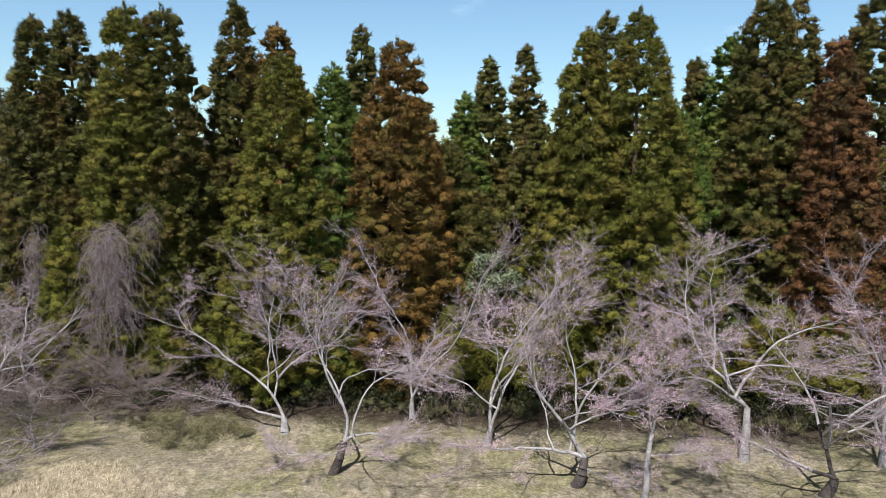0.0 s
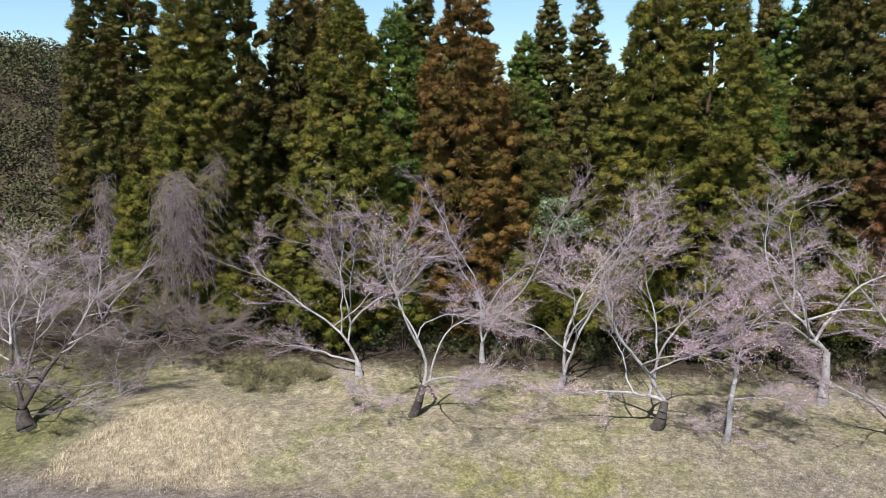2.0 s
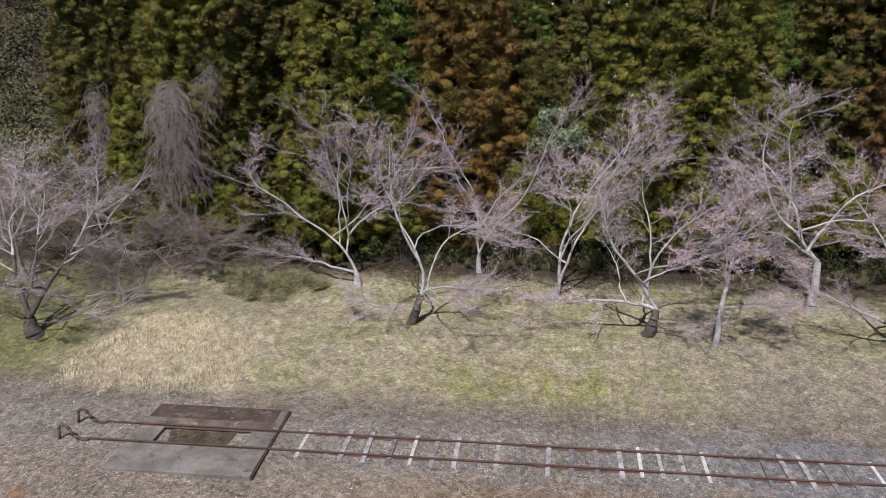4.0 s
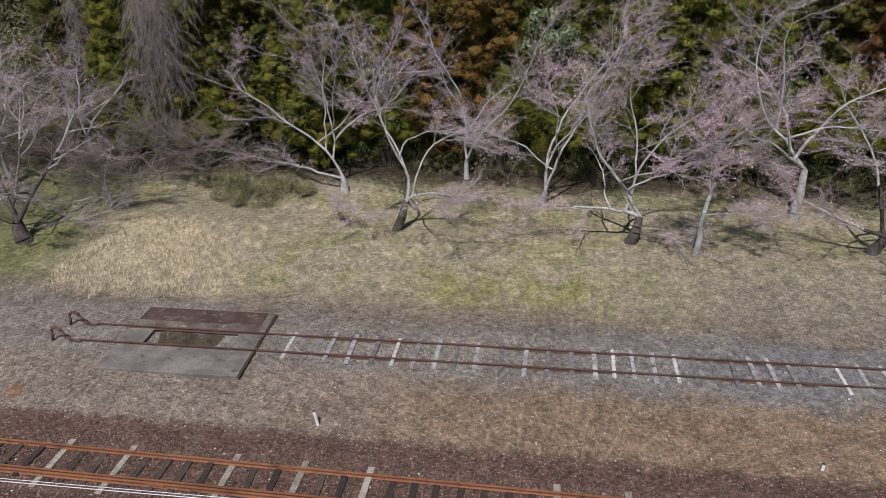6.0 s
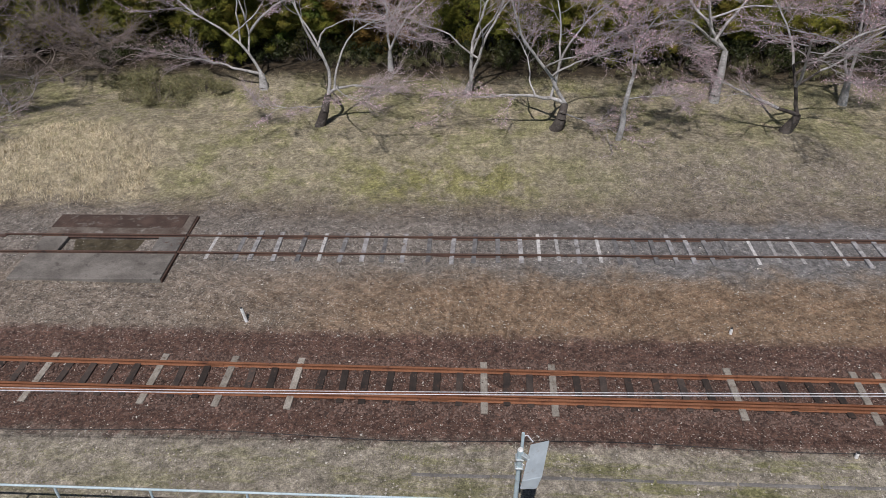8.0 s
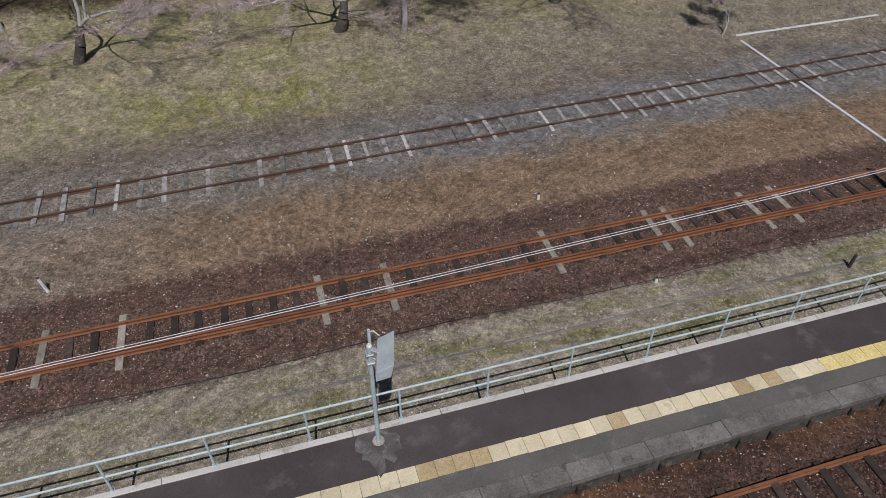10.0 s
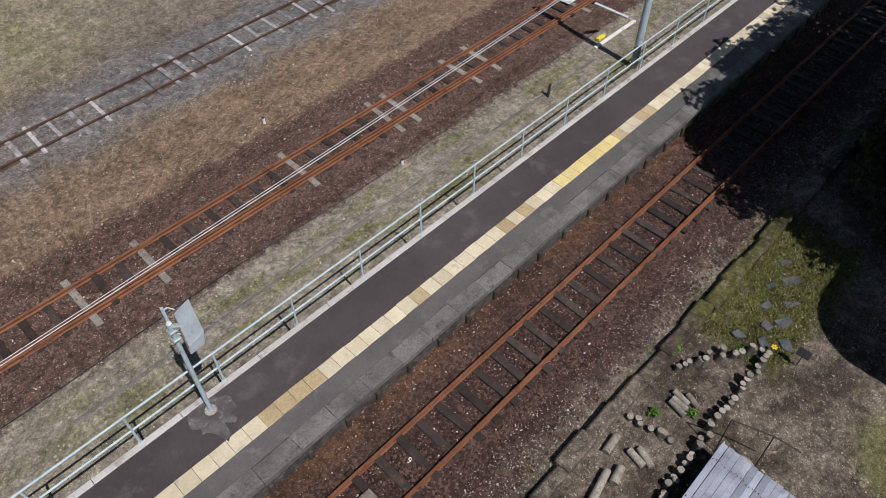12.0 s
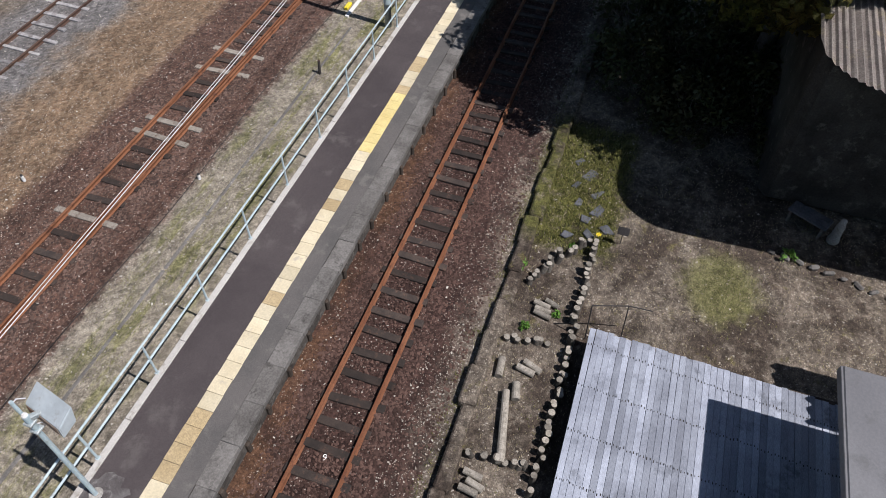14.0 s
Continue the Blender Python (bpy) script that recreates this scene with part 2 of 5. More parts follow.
M = {
    "ground": ground_material(),
    "rail_rust": worn("rusty_rail", (0.16, 0.062, 0.030), (0.215, 0.09, 0.045), (0.12, 0.045, 0.025), 0.8, 30, 0.75, 0.0, 0.004),
    "rail_main": worn("rusty_main_rail", (0.185, 0.078, 0.040), (0.25, 0.108, 0.056), (0.105, 0.046, 0.030), 0.8, 30, 0.75, 0.0, 0.004),
    "rail_old": worn("dark_rail", (0.085, 0.05, 0.04), (0.12, 0.07, 0.05), (0.05, 0.035, 0.03), 0.8, 30, 0.7, 0.0, 0.004),
    "sleeper_dark": worn("tarred_sleeper", (0.035, 0.028, 0.025), (0.06, 0.045, 0.038), (0.10, 0.06, 0.045), 2.0, 22, 0.85, 0, 0.012, 0.35, stretch=(6, 1, 1)),
    "sleeper_grey": worn("weathered_sleeper", (0.17, 0.16, 0.16), (0.31, 0.30, 0.30), (0.10, 0.088, 0.085), 3.0, 22, 0.9, 0, 0.012, 0.45, stretch=(6, 1, 1)),
    "sleeper_white": worn("concrete_sleeper", (0.22, 0.195, 0.165), (0.32, 0.29, 0.25), (0.15, 0.11, 0.085), 2.5, 25, 0.9, 0, 0.006, 0.12),
    "sleeper_bleached": worn("bleached_sleeper", (0.34, 0.325, 0.315), (0.52, 0.50, 0.49), (0.17, 0.15, 0.14), 6.0, 25, 0.85, 0, 0.008, 0.25, stretch=(6, 1, 1)),
    "asphalt": worn("dark_asphalt", (0.058, 0.048, 0.050), (0.080, 0.067, 0.068), (0.105, 0.092, 0.09), 0.35, 60, 0.8, 0, 0.004),
    "asphalt_grey": worn("grey_asphalt", (0.10, 0.095, 0.092), (0.13, 0.12, 0.115), (0.16, 0.15, 0.14), 0.7, 60, 0.88, 0, 0.004),
    "asphalt_stain": worn("cement_stained_asphalt", (0.085, 0.075, 0.075), (0.15, 0.14, 0.138), (0.21, 0.20, 0.195), 2.2, 40, 0.85, 0, 0.003),
    "edge_stone": worn("edge_stone", (0.12, 0.112, 0.105), (0.19, 0.18, 0.17), (0.075, 0.07, 0.065), 1.2, 24, 0.92, 0, 0.01, 0.12),
    "concrete": worn("concrete", (0.30, 0.285, 0.265), (0.42, 0.40, 0.37), (0.17, 0.155, 0.14), 0.9, 26, 0.9, 0, 0.006),
    "kerb": worn("pale_kerb", (0.46, 0.44, 0.415), (0.56, 0.54, 0.51), (0.30, 0.275, 0.24), 0.8, 26, 0.9, 0, 0.004, grain=0.5),
    "concrete_dark": worn("mossy_concrete", (0.11, 0.10, 0.092), (0.21, 0.195, 0.18), (0.085, 0.05, 0.038), 0.8, 24, 0.92, 0, 0.01),
    "rust_dark": worn("dark_rust_plate", (0.055, 0.036, 0.029), (0.095, 0.062, 0.050), (0.15, 0.13, 0.115), 1.1, 26, 0.85, 0, 0.004),
    "pit_slab": worn("grey_slab", (0.125, 0.112, 0.10), (0.21, 0.19, 0.17), (0.08, 0.07, 0.062), 0.9, 26, 0.92, 0, 0.008),
    "pit_stained": worn("rust_stained_slab", (0.075, 0.052, 0.042), (0.16, 0.135, 0.115), (0.24, 0.22, 0.20), 0.8, 24, 0.92, 0, 0.008),
    "pit_water": worn("pit_floor", (0.040, 0.032, 0.020), (0.085, 0.070, 0.045), (0.13, 0.12, 0.10), 2.2, 20, 0.6, 0, 0.01),
    "tactile": worn("worn_tactile_tile", (0.58, 0.50, 0.34), (0.68, 0.60, 0.43), (0.50, 0.44, 0.34), 1.0, 30, 0.75, 0, 0.002, 0.12, grain=0.45),
    "tactile_yellow": worn("new_tactile_tile", (0.66, 0.53, 0.22), (0.74, 0.61, 0.28), None, 1.0, 30, 0.7, 0, 0.003, 0.06),
    "tactile_tan": worn("stained_tactile_tile", (0.42, 0.32, 0.18), (0.50, 0.39, 0.23), None, 1.0, 30, 0.8, 0, 0.003, 0.06),
    "steel": worn("galvanised_steel", (0.42, 0.46, 0.47), (0.52, 0.56, 0.57), (0.30, 0.33, 0.34), 3.0, 40, 0.5, 0.35, 0.002),
    "steel_blue": worn("pale_blue_paint", (0.42, 0.52, 0.56), (0.52, 0.61, 0.64), (0.34, 0.38, 0.38), 3.0, 40, 0.5, 0.1, 0.001, grain=0.4),
    "panel": worn("grey_sheet_metal", (0.46, 0.51, 0.54), (0.52, 0.57, 0.60), (0.40, 0.42, 0.43), 2.0, 4, 0.45, 0.2, 0.0005, grain=0.2),
    "rust_panel": worn("rusted_panel_face", (0.22, 0.13, 0.09), (0.34, 0.27, 0.22), (0.14, 0.07, 0.045), 4.0, 30, 0.8, 0, 0.003),
    "cable_white": worn("white_conduit", (0.55, 0.54, 0.56), (0.64, 0.63, 0.65), (0.40, 0.38, 0.37), 1.5, 30, 0.6, 0, 0.001),
    "cable_dark": worn("dark_cable", (0.03, 0.03, 0.03), (0.05, 0.045, 0.045), None, 1.5, 30, 0.7, 0, 0.001),
    "pole": worn("pole_paint", (0.46, 0.51, 0.54), (0.56, 0.61, 0.64), (0.36, 0.39, 0.40), 1.5, 26, 0.6, 0, 0.003),
    "white": worn("white_paint", (0.72, 0.71, 0.69), (0.80, 0.79, 0.77), (0.45, 0.43, 0.40), 1.4, 26, 0.7, 0, 0.003),
    "yellow": worn("yellow_paint", (0.75, 0.58, 0.03), (0.8, 0.64, 0.06), None, 2.0, 26, 0.6, 0, 0.002),
    "deck": worn("weathered_deck_board", (0.25, 0.27, 0.325), (0.365, 0.395, 0.465), (0.19, 0.205, 0.245), 0.7, 14, 0.6, 0.0, 0.004, 0.26, stretch=(1, 8, 1)),
    "roof_grey": worn("grey_metal_roof", (0.155, 0.155, 0.165), (0.185, 0.185, 0.195), (0.14, 0.14, 0.145), 0.8, 20, 0.55, 0.1, 0.001, grain=0.35),
    "roof_rust": worn("brown_corrugated_roof", (0.30, 0.265, 0.24), (0.42, 0.375, 0.345), (0.52, 0.45, 0.33), 0.9, 20, 0.7, 0.0, 0.003),
    "timber_dark": worn("dark_timber", (0.045, 0.035, 0.028), (0.08, 0.062, 0.05), None, 2.0, 20, 0.9, 0, 0.006),
    # stained render, base colour lowered to hold the shade under the hall roof
    "wall_shaded": worn("stained_shaded_render", (0.022, 0.020, 0.018), (0.05, 0.046, 0.042), (0.09, 0.082, 0.075), 0.9, 20, 0.9, 0, 0.006),
    # dark grey-brown wall with paler patches
    "platform_wall": worn("dark_platform_wall", (0.045, 0.040, 0.036), (0.10, 0.090, 0.08), (0.16, 0.15, 0.135), 2.2, 20, 0.92, 0, 0.012),
    "log_end": worn("cut_log", (0.22, 0.20, 0.17), (0.34, 0.31, 0.265), (0.15, 0.13, 0.105), 6.0, 30, 0.9, 0, 0.004, 0.25),
    "log_bark": worn("log_bark", (0.085, 0.075, 0.065), (0.15, 0.135, 0.115), (0.06, 0.052, 0.045), 5.0, 24, 0.95, 0, 0.01, 0.25),
    "bark_cedar": worn("cedar_bark", (0.10, 0.065, 0.045), (0.15, 0.10, 0.075), None, 1.0, 20, 0.95, 0, 0.02, stretch=(6, 6, 1)),
    "bark_cherry": worn("cherry_bark", (0.285, 0.27, 0.26), (0.44, 0.42, 0.41), (0.15, 0.13, 0.12), 2.2, 14, 0.9, 0, 0.01, 0.12),
    "bark_dark": worn("dark_cherry_bark", (0.055, 0.045, 0.04), (0.10, 0.085, 0.075), (0.17, 0.15, 0.14), 1.6, 14, 0.92, 0, 0.02, 0.15),
    "twig": worn("cherry_twig", (0.295, 0.235, 0.24), (0.425, 0.35, 0.36), (0.21, 0.165, 0.165), 0.8, 6, 0.85, 0, 0.001, 0.12),
    "blossom": foliage("cherry_bud", (0.62, 0.38, 0.44), (0.82, 0.62, 0.67), None, 0.7),
    "shrub_twig": worn("bare_shrub_twig", (0.16, 0.125, 0.11), (0.25, 0.205, 0.185), (0.11, 0.085, 0.075), 0.8, 6, 0.9, 0, 0.001, 0.12),
    "vine": worn("dead_vine", (0.24, 0.19, 0.18), (0.37, 0.305, 0.30), (0.15, 0.115, 0.11), 0.8, 6, 0.9, 0, 0.001),
    "olive": foliage("olive_needles", (0.135, 0.148, 0.016), (0.255, 0.25, 0.033), (0.265, 0.215, 0.033), 0.7, True),
    "green": foliage("green_needles", (0.09, 0.15, 0.019), (0.175, 0.255, 0.038), (0.2, 0.22, 0.034), 0.7, True),
    "deep": foliage("deep_green_needles", (0.094, 0.1, 0.018), (0.182, 0.174, 0.03), (0.205, 0.146, 0.033), 0.7, True),
    "brown": foliage("bronzed_needles", (0.19, 0.108, 0.021), (0.3, 0.172, 0.036), (0.19, 0.147, 0.026), 0.7, True),
    "russet": foliage("russet_needles", (0.18, 0.084, 0.027), (0.27, 0.128, 0.043), (0.15, 0.098, 0.027), 0.7, True),
    "broadleaf": foliage("pale_broad_leaves", (0.11, 0.15, 0.07), (0.20, 0.24, 0.13), None, 0.35),
    # leaf colour near black, painting in shade at the wood's foot
    "under": foliage("undergrowth_shade_leaves", (0.018, 0.024, 0.006), (0.045, 0.052, 0.013), (0.05, 0.042, 0.014)),
    "sasa": foliage("dwarf_bamboo_leaves", (0.10, 0.095, 0.04), (0.22, 0.20, 0.10), (0.16, 0.145, 0.075)),
    "grass_dry": foliage("dry_grass", (0.32, 0.27, 0.165), (0.47, 0.40, 0.26), None, 0.8),
    "grass_straw": foliage("matted_straw", (0.42, 0.35, 0.23), (0.62, 0.53, 0.38), None, 0.8),
    "grass_green": foliage("green_grass", (0.16, 0.165, 0.06), (0.28, 0.27, 0.115), None, 0.8),
    "grass_moss": foliage("mossy_grass", (0.075, 0.085, 0.02), (0.20, 0.19, 0.06), None, 0.8),
    "flag": worn("flagstone", (0.075, 0.08, 0.09), (0.13, 0.135, 0.15), (0.06, 0.06, 0.06), 2.5, 24, 0.85, 0, 0.006),
    "weed": foliage("bright_weed", (0.08, 0.19, 0.03), (0.15, 0.28, 0.05), None, 0.6),
    "hill": foliage("far_hill_trees", (0.04, 0.05, 0.015), (0.085, 0.085, 0.03), (0.11, 0.088, 0.055), 0.8),
    "stone": foliage("ballast_stone", (0.055, 0.036, 0.030), (0.16, 0.105, 0.085), None, 0.9),
    "stone_dark": foliage("dark_ballast_stone", (0.038, 0.021, 0.017), (0.115, 0.068, 0.055), None, 0.9),
    "stone_white": foliage("whitish_pebble", (0.34, 0.31, 0.28), (0.58, 0.55, 0.50), None, 0.9),
    "stone_pale": foliage("pale_stone", (0.22, 0.19, 0.16), (0.46, 0.42, 0.37), None, 0.9),
}
# ------------------------------------------------------------------ building helpers
RNG = np.random.default_rng(7)


def link(name, me, material, parent=None, label="", at=None):
    ob = new(name, me)
    if material is not None and not me.materials:
        me.materials.append(material)
    if parent is not None:
        ob.parent = parent
    if at is not None:
        ob.matrix_basis = at
    if label:
        ob["label"] = label
    return ob


def part(name, bm, material, parent=None, label="", at=None, smooth=False):
    """One bmesh as one mesh object under a thing or a part."""
    me = bpy.data.meshes.new(name)
    bm.to_mesh(me)
    bm.free()
    if smooth:
        me.polygons.foreach_set("use_smooth", [True] * len(me.polygons))
    return link(name, me, material, parent, label, at)


def thing(name, label, category, at=(0, 0, 0), group="", kind="", rz=0):
    ob = new(name)
    ob.matrix_basis = pose(*at, 0, 0, rz)
    ob.empty_display_size = 0.2
    return tagged(ob, label, category, group, kind)


def box(sx, sy, sz, c=(0, 0, 0), bevel=0.0, bm=None, turn=None):
    """A box with softened edges, centred on c."""
    own = bm if bm is not None else bmesh.new()
    m = Matrix.Translation(c) @ (turn or Matrix()) @ Matrix.Diagonal((sx, sy, sz, 1))
    made = bmesh.ops.create_cube(own, size=1, matrix=m)
    if bevel:
        edges = list({e for v in made["verts"] for e in v.link_edges})
        bmesh.ops.bevel(own, geom=edges, offset=bevel, segments=1, affect="EDGES", profile=0.5)
    return own


def rod(a, b, r1, r2=None, sides=10, bm=None):
    own = bm if bm is not None else bmesh.new()
    a, b = Vector(a), Vector(b)
    q = (b - a).to_track_quat("Z", "Y").to_matrix().to_4x4()
    bmesh.ops.create_cone(own, cap_ends=True, segments=sides, radius1=r1, radius2=r1 if r2 is None else r2, depth=(b - a).length,
                          matrix=Matrix.Translation((a + b) / 2) @ q)
    return own


def extrude(profile, x0, x1, steps=1, bend=None):
    """A profile of (y, z) drawn along x."""
    bm = bmesh.new()
    rings = []
    for i in range(steps + 1):
        x = x0 + (x1 - x0) * i / steps
        dy = bend(x) if bend else 0.0
        rings.append([bm.verts.new((x, y + dy, z)) for y, z in profile])
    n = len(profile)
    for a, b in zip(rings, rings[1:]):
        for j in range(n):
            bm.faces.new((a[j], a[(j + 1) % n], b[(j + 1) % n], b[j]))
    bm.faces.new(rings[0])
    bm.faces.new(list(reversed(rings[-1])))
    bmesh.ops.recalc_face_normals(bm, faces=bm.faces)
    return bm


def mesh_np(name, verts, faces):
    """A mesh from arrays of corners and of equal-sided faces."""
    me = bpy.data.meshes.new(name)
    verts, faces = np.asarray(verts, np.float32), np.asarray(faces, np.int32)
    n, k = faces.shape
    me.vertices.add(len(verts))
    me.vertices.foreach_set("co", verts.ravel())
    me.loops.add(n * k)
    me.loops.foreach_set("vertex_index", faces.ravel())
    me.polygons.add(n)
    me.polygons.foreach_set("loop_start", np.arange(0, n * k, k, dtype=np.int32))
    me.update(calc_edges=True)
    return me


def tubes(segs, sides=4):
    """Tapered tubes from rows of (ax, ay, az, bx, by, bz, ra, rb) as one mesh's arrays."""
    s = np.asarray(segs, float).reshape(-1, 8)
    a, b, ra, rb = s[:, :3], s[:, 3:6], s[:, 6], s[:, 7]
    d = b - a
    d /= np.maximum(np.linalg.norm(d, axis=1, keepdims=True), 1e-9)
    ref = np.where(np.abs(d[:, 2:3]) > 0.9, np.array([[1.0, 0, 0]]), np.array([[0, 0, 1.0]]))
    u = np.cross(d, ref)
    u /= np.linalg.norm(u, axis=1, keepdims=True)
    v = np.cross(d, u)
    ang = np.arange(sides) * 2 * np.pi / sides
    ring = u[:, None] * np.cos(ang)[None, :, None] + v[:, None] * np.sin(ang)[None, :, None]
    va = a[:, None] + ring * ra[:, None, None]
    vb = b[:, None] + ring * rb[:, None, None]
    verts = np.concatenate([va, vb], 1).reshape(-1, 3)
    j = np.arange(sides)
    quad = np.stack([j, (j + 1) % sides, (j + 1) % sides + sides, j + sides], 1)
    faces = (np.arange(len(s))[:, None, None] * 2 * sides + quad[None]).reshape(-1, 4)
    return verts, faces


def ribbons(segs, rng):
    """Flat slivers for the finest twigs, from rows as tubes() takes them."""
    s = np.asarray(segs, float).reshape(-1, 8)
    a, b, r = s[:, :3], s[:, 3:6], s[:, 6:7]
    w = np.cross(b - a, rng.normal(0, 1, a.shape))
    w = w / np.maximum(np.linalg.norm(w, axis=1, keepdims=True), 1e-9) * r
    return np.stack([a - w, a + w, b + w * 0.6, b - w * 0.6], 1).reshape(-1, 3), np.arange(4 * len(s)).reshape(-1, 4)


def sprays(centre, normal, length, width, rng, tilt=0.6, hang=0.0):
    """Small pointed leaf blades lying roughly across their normals: four-cornered, one each."""
    n = len(centre)
    nn = normal + rng.normal(0, tilt, (n, 3))
    nn /= np.linalg.norm(nn, axis=1, keepdims=True)
    t = rng.normal(0, 1, (n, 3)) + np.array([0, 0, hang])
    t -= nn * (t * nn).sum(1, keepdims=True)
    t /= np.maximum(np.linalg.norm(t, axis=1, keepdims=True), 1e-6)
    s = np.cross(nn, t)
    L, Wd = length * rng.uniform(0.6, 1.3, (n, 1)), width * rng.uniform(0.6, 1.3, (n, 1))
    p0, p1 = centre - t * L * 0.5, centre + t * L * 0.5
    q0, q1 = centre - s * Wd * 0.5, centre + s * Wd * 0.5
    verts = np.stack([p0, q0, p1, q1], 1).reshape(-1, 3)
    return verts, np.arange(4 * n).reshape(n, 4)


def joined(bits):
    vs, fs, o = [], [], 0
    for v, f in bits:
        vs.append(v), fs.append(f + o)
        o += len(v)
    return np.concatenate(vs), np.concatenate(fs)


def ease(x, a, b):
    t = np.clip((x - a) / (b - a), 0, 1)
    return t * t * (3 - 2 * t)


def lie(x, y):
    """The height of the ground."""
    x, y = np.asarray(x, float), np.asarray(y, float)
    z = 0.75 * ease(y, 10.0, 16.5) + 0.5 * ease(y, 17, 24)
    z = z + 0.55 * ease(x, -24, -20) * ease(-x, 13.5, 16.5) * ease(y, 9.6, 13.0) * (1 - ease(y, 14.5, 20))
    z = z + 22.5 * ease(y + 0.35 * (-x - 40), 45, 105) * ease(-x, 42, 88)
    z = z + 0.04 * np.sin(x * 0.9 + 1.3 * np.sin(y * 0.7)) * np.sin(y * 1.1) * (np.abs(y) > 2.5)
    z = z - 0.02 * (np.abs(y) < 2.5) - 0.03 * (y < -7.7)
    return z


# ------------------------------------------------------------------ ground
gx = np.concatenate([[-3000, -1500, -700, -350, -220], np.arange(-160, -48, 7), np.arange(-48, 48, 0.6), np.arange(48, 120, 8), [160, 300, 700, 1500, 3000]])
gy = np.concatenate([[-3000, -1500, -700, -300, -150], np.arange(-100, -30, 7), np.arange(-30, 34, 0.6), np.arange(34, 160, 5), [180, 220, 300, 500, 900, 1600, 3000]])
GX, GY = np.meshgrid(gx, gy)
gv = np.stack([GX, GY, lie(GX, GY)], -1).reshape(-1, 3)
nx = len(gx)
gi = (np.arange(len(gy) - 1)[:, None] * nx + np.arange(nx - 1)[None]).ravel()
me = mesh_np("ground", gv, np.stack([gi, gi + 1, gi + nx + 1, gi + nx], 1))
me.polygons.foreach_set("use_smooth", [True] * len(me.polygons))
tagged(link("ground", me, M["ground"]), "railway yard ground of gravel, ballast, dry turf and soil", "ground", kind="structure")

# ------------------------------------------------------------------ railway tracks
GAUGE = 1.135  # between the middles of the rail heads
RAIL = [(-0.06, 0.02), (0.06, 0.02), (0.06, 0.032), (0.012, 0.045), (0.012, 0.112), (0.033, 0.12), (0.033, 0.148), (0.025, 0.152),
        (-0.025, 0.152), (-0.033, 0.148), (-0.033, 0.12), (-0.012, 0.112), (-0.012, 0.045), (-0.06, 0.032)]


def sleeper_mesh(length, width, name):
    bm = box(width, length, 0.14, (0, 0, -0.035), 0.012)
    for v in bm.verts:
        v.co.x += 0.006 * math.sin(v.co.y * 9)
    me = bpy.data.meshes.new(name)
    bm.to_mesh(me)
    bm.free()
    return me


def fill(known, step, x0, x1):
    """Sleeper places: the known ones, with others spaced evenly between."""
    out, ks = [], sorted(known)
    ends = [x0] + ks + [x1]
    for a, b in zip(ends, ends[1:]):
        n = max(1, round((b - a) / step))
        out += [(a + (b - a) * i / n) for i in range(1, n)]
    return out


def track(name, label, y, slope, x0, x1, rail_mat, kinds, rail_x0=None, dz=0.0, lift=0.0):
    """kinds: rows of (mesh, material, places)."""
    t = thing(name, label, "railway track", (0, y, dz), kind="structure")
    for side in (1, -1):
        me_bm = extrude([(p + side * GAUGE / 2, z) for p, z in RAIL], rail_x0 if rail_x0 is not None else x0, x1, 24, lambda x: slope * x)
        part("rail", me_bm, rail_mat, t)
        plates = bmesh.new()
        for x in np.arange(math.ceil((rail_x0 or x0) / 10) * 10 + 1.7 * side, x1, 10.0):
            box(0.5, 0.085, 0.07, (x, side * GAUGE / 2 + slope * x, 0.08), 0.006, plates)
        part("fishplate", plates, rail_mat, t)
    for me_s, mat, places, jig in kinds:
        me_s.materials.clear()
        me_s.materials.append(mat)
        for x in places:
            link("sleeper", me_s, None, t, at=pose(x + RNG.normal(0, 0.02), slope * x + RNG.normal(0, jig), lift + RNG.normal(0, 0.006), 0, 0, RNG.normal(0, 1.3)))
    return t


WHITE_MAIN = [-15.29, -13.25, -9.9, -7.83, -5.8, -0.45, 1.47, 6.6, 10.15, 10.82, 13.75, 14.85, 20.2]
dark_main = fill(WHITE_MAIN, 0.70, -45, 45)
track("main_track", "rusty main line rails on dark timber and pale concrete sleepers", 0, 0, -60, 75, M["rail_main"],
      [(sleeper_mesh(1.42, 0.2, "timber_sleeper"), M["sleeper_dark"], dark_main, 0.03),
       (sleeper_mesh(2.0, 0.20, "concrete_sleeper"), M["sleeper_white"], WHITE_MAIN, 0.02)])
guard = thing("guard_rail", "rusty second rail laid close inside the main line rail", "rail", (0, 0, 0), kind="structure")
part("rail", extrude([(p - 0.44, z - 0.012) for p, z in RAIL], -60, 75, 24), M["rail_rust"], guard)
WHITE_SIDE = [-10.36, -9.32, -8.78, -6.26, -3.26, -1.51, 0.96, 1.64, 2.32, 3.79, 5.16, 8.45, 9.4, 10.16, 11.0, 12.55, 14.1, 16.17, 20.47]
side_rest = fill(WHITE_SIDE, 0.72, -11.0, 42)
pale_side = WHITE_SIDE[0:1] + WHITE_SIDE[3:4] + WHITE_SIDE[7:10] + WHITE_SIDE[12:16] + WHITE_SIDE[17:]
track("siding_track", "disused siding with dark rails on weathered grey sleepers", 7.107, 0.0237, -11.6, 75, M["rail_old"],
      [(sleeper_mesh(1.9, 0.17, "grey_sleeper"), M["sleeper_grey"], [x for x in side_rest + WHITE_SIDE if x not in pale_side], 0.06),
       (sleeper_mesh(1.75, 0.13, "bleached_sleeper"), M["sleeper_bleached"], pale_side, 0.05)], rail_x0=-18.4, dz=-0.04, lift=0.045)
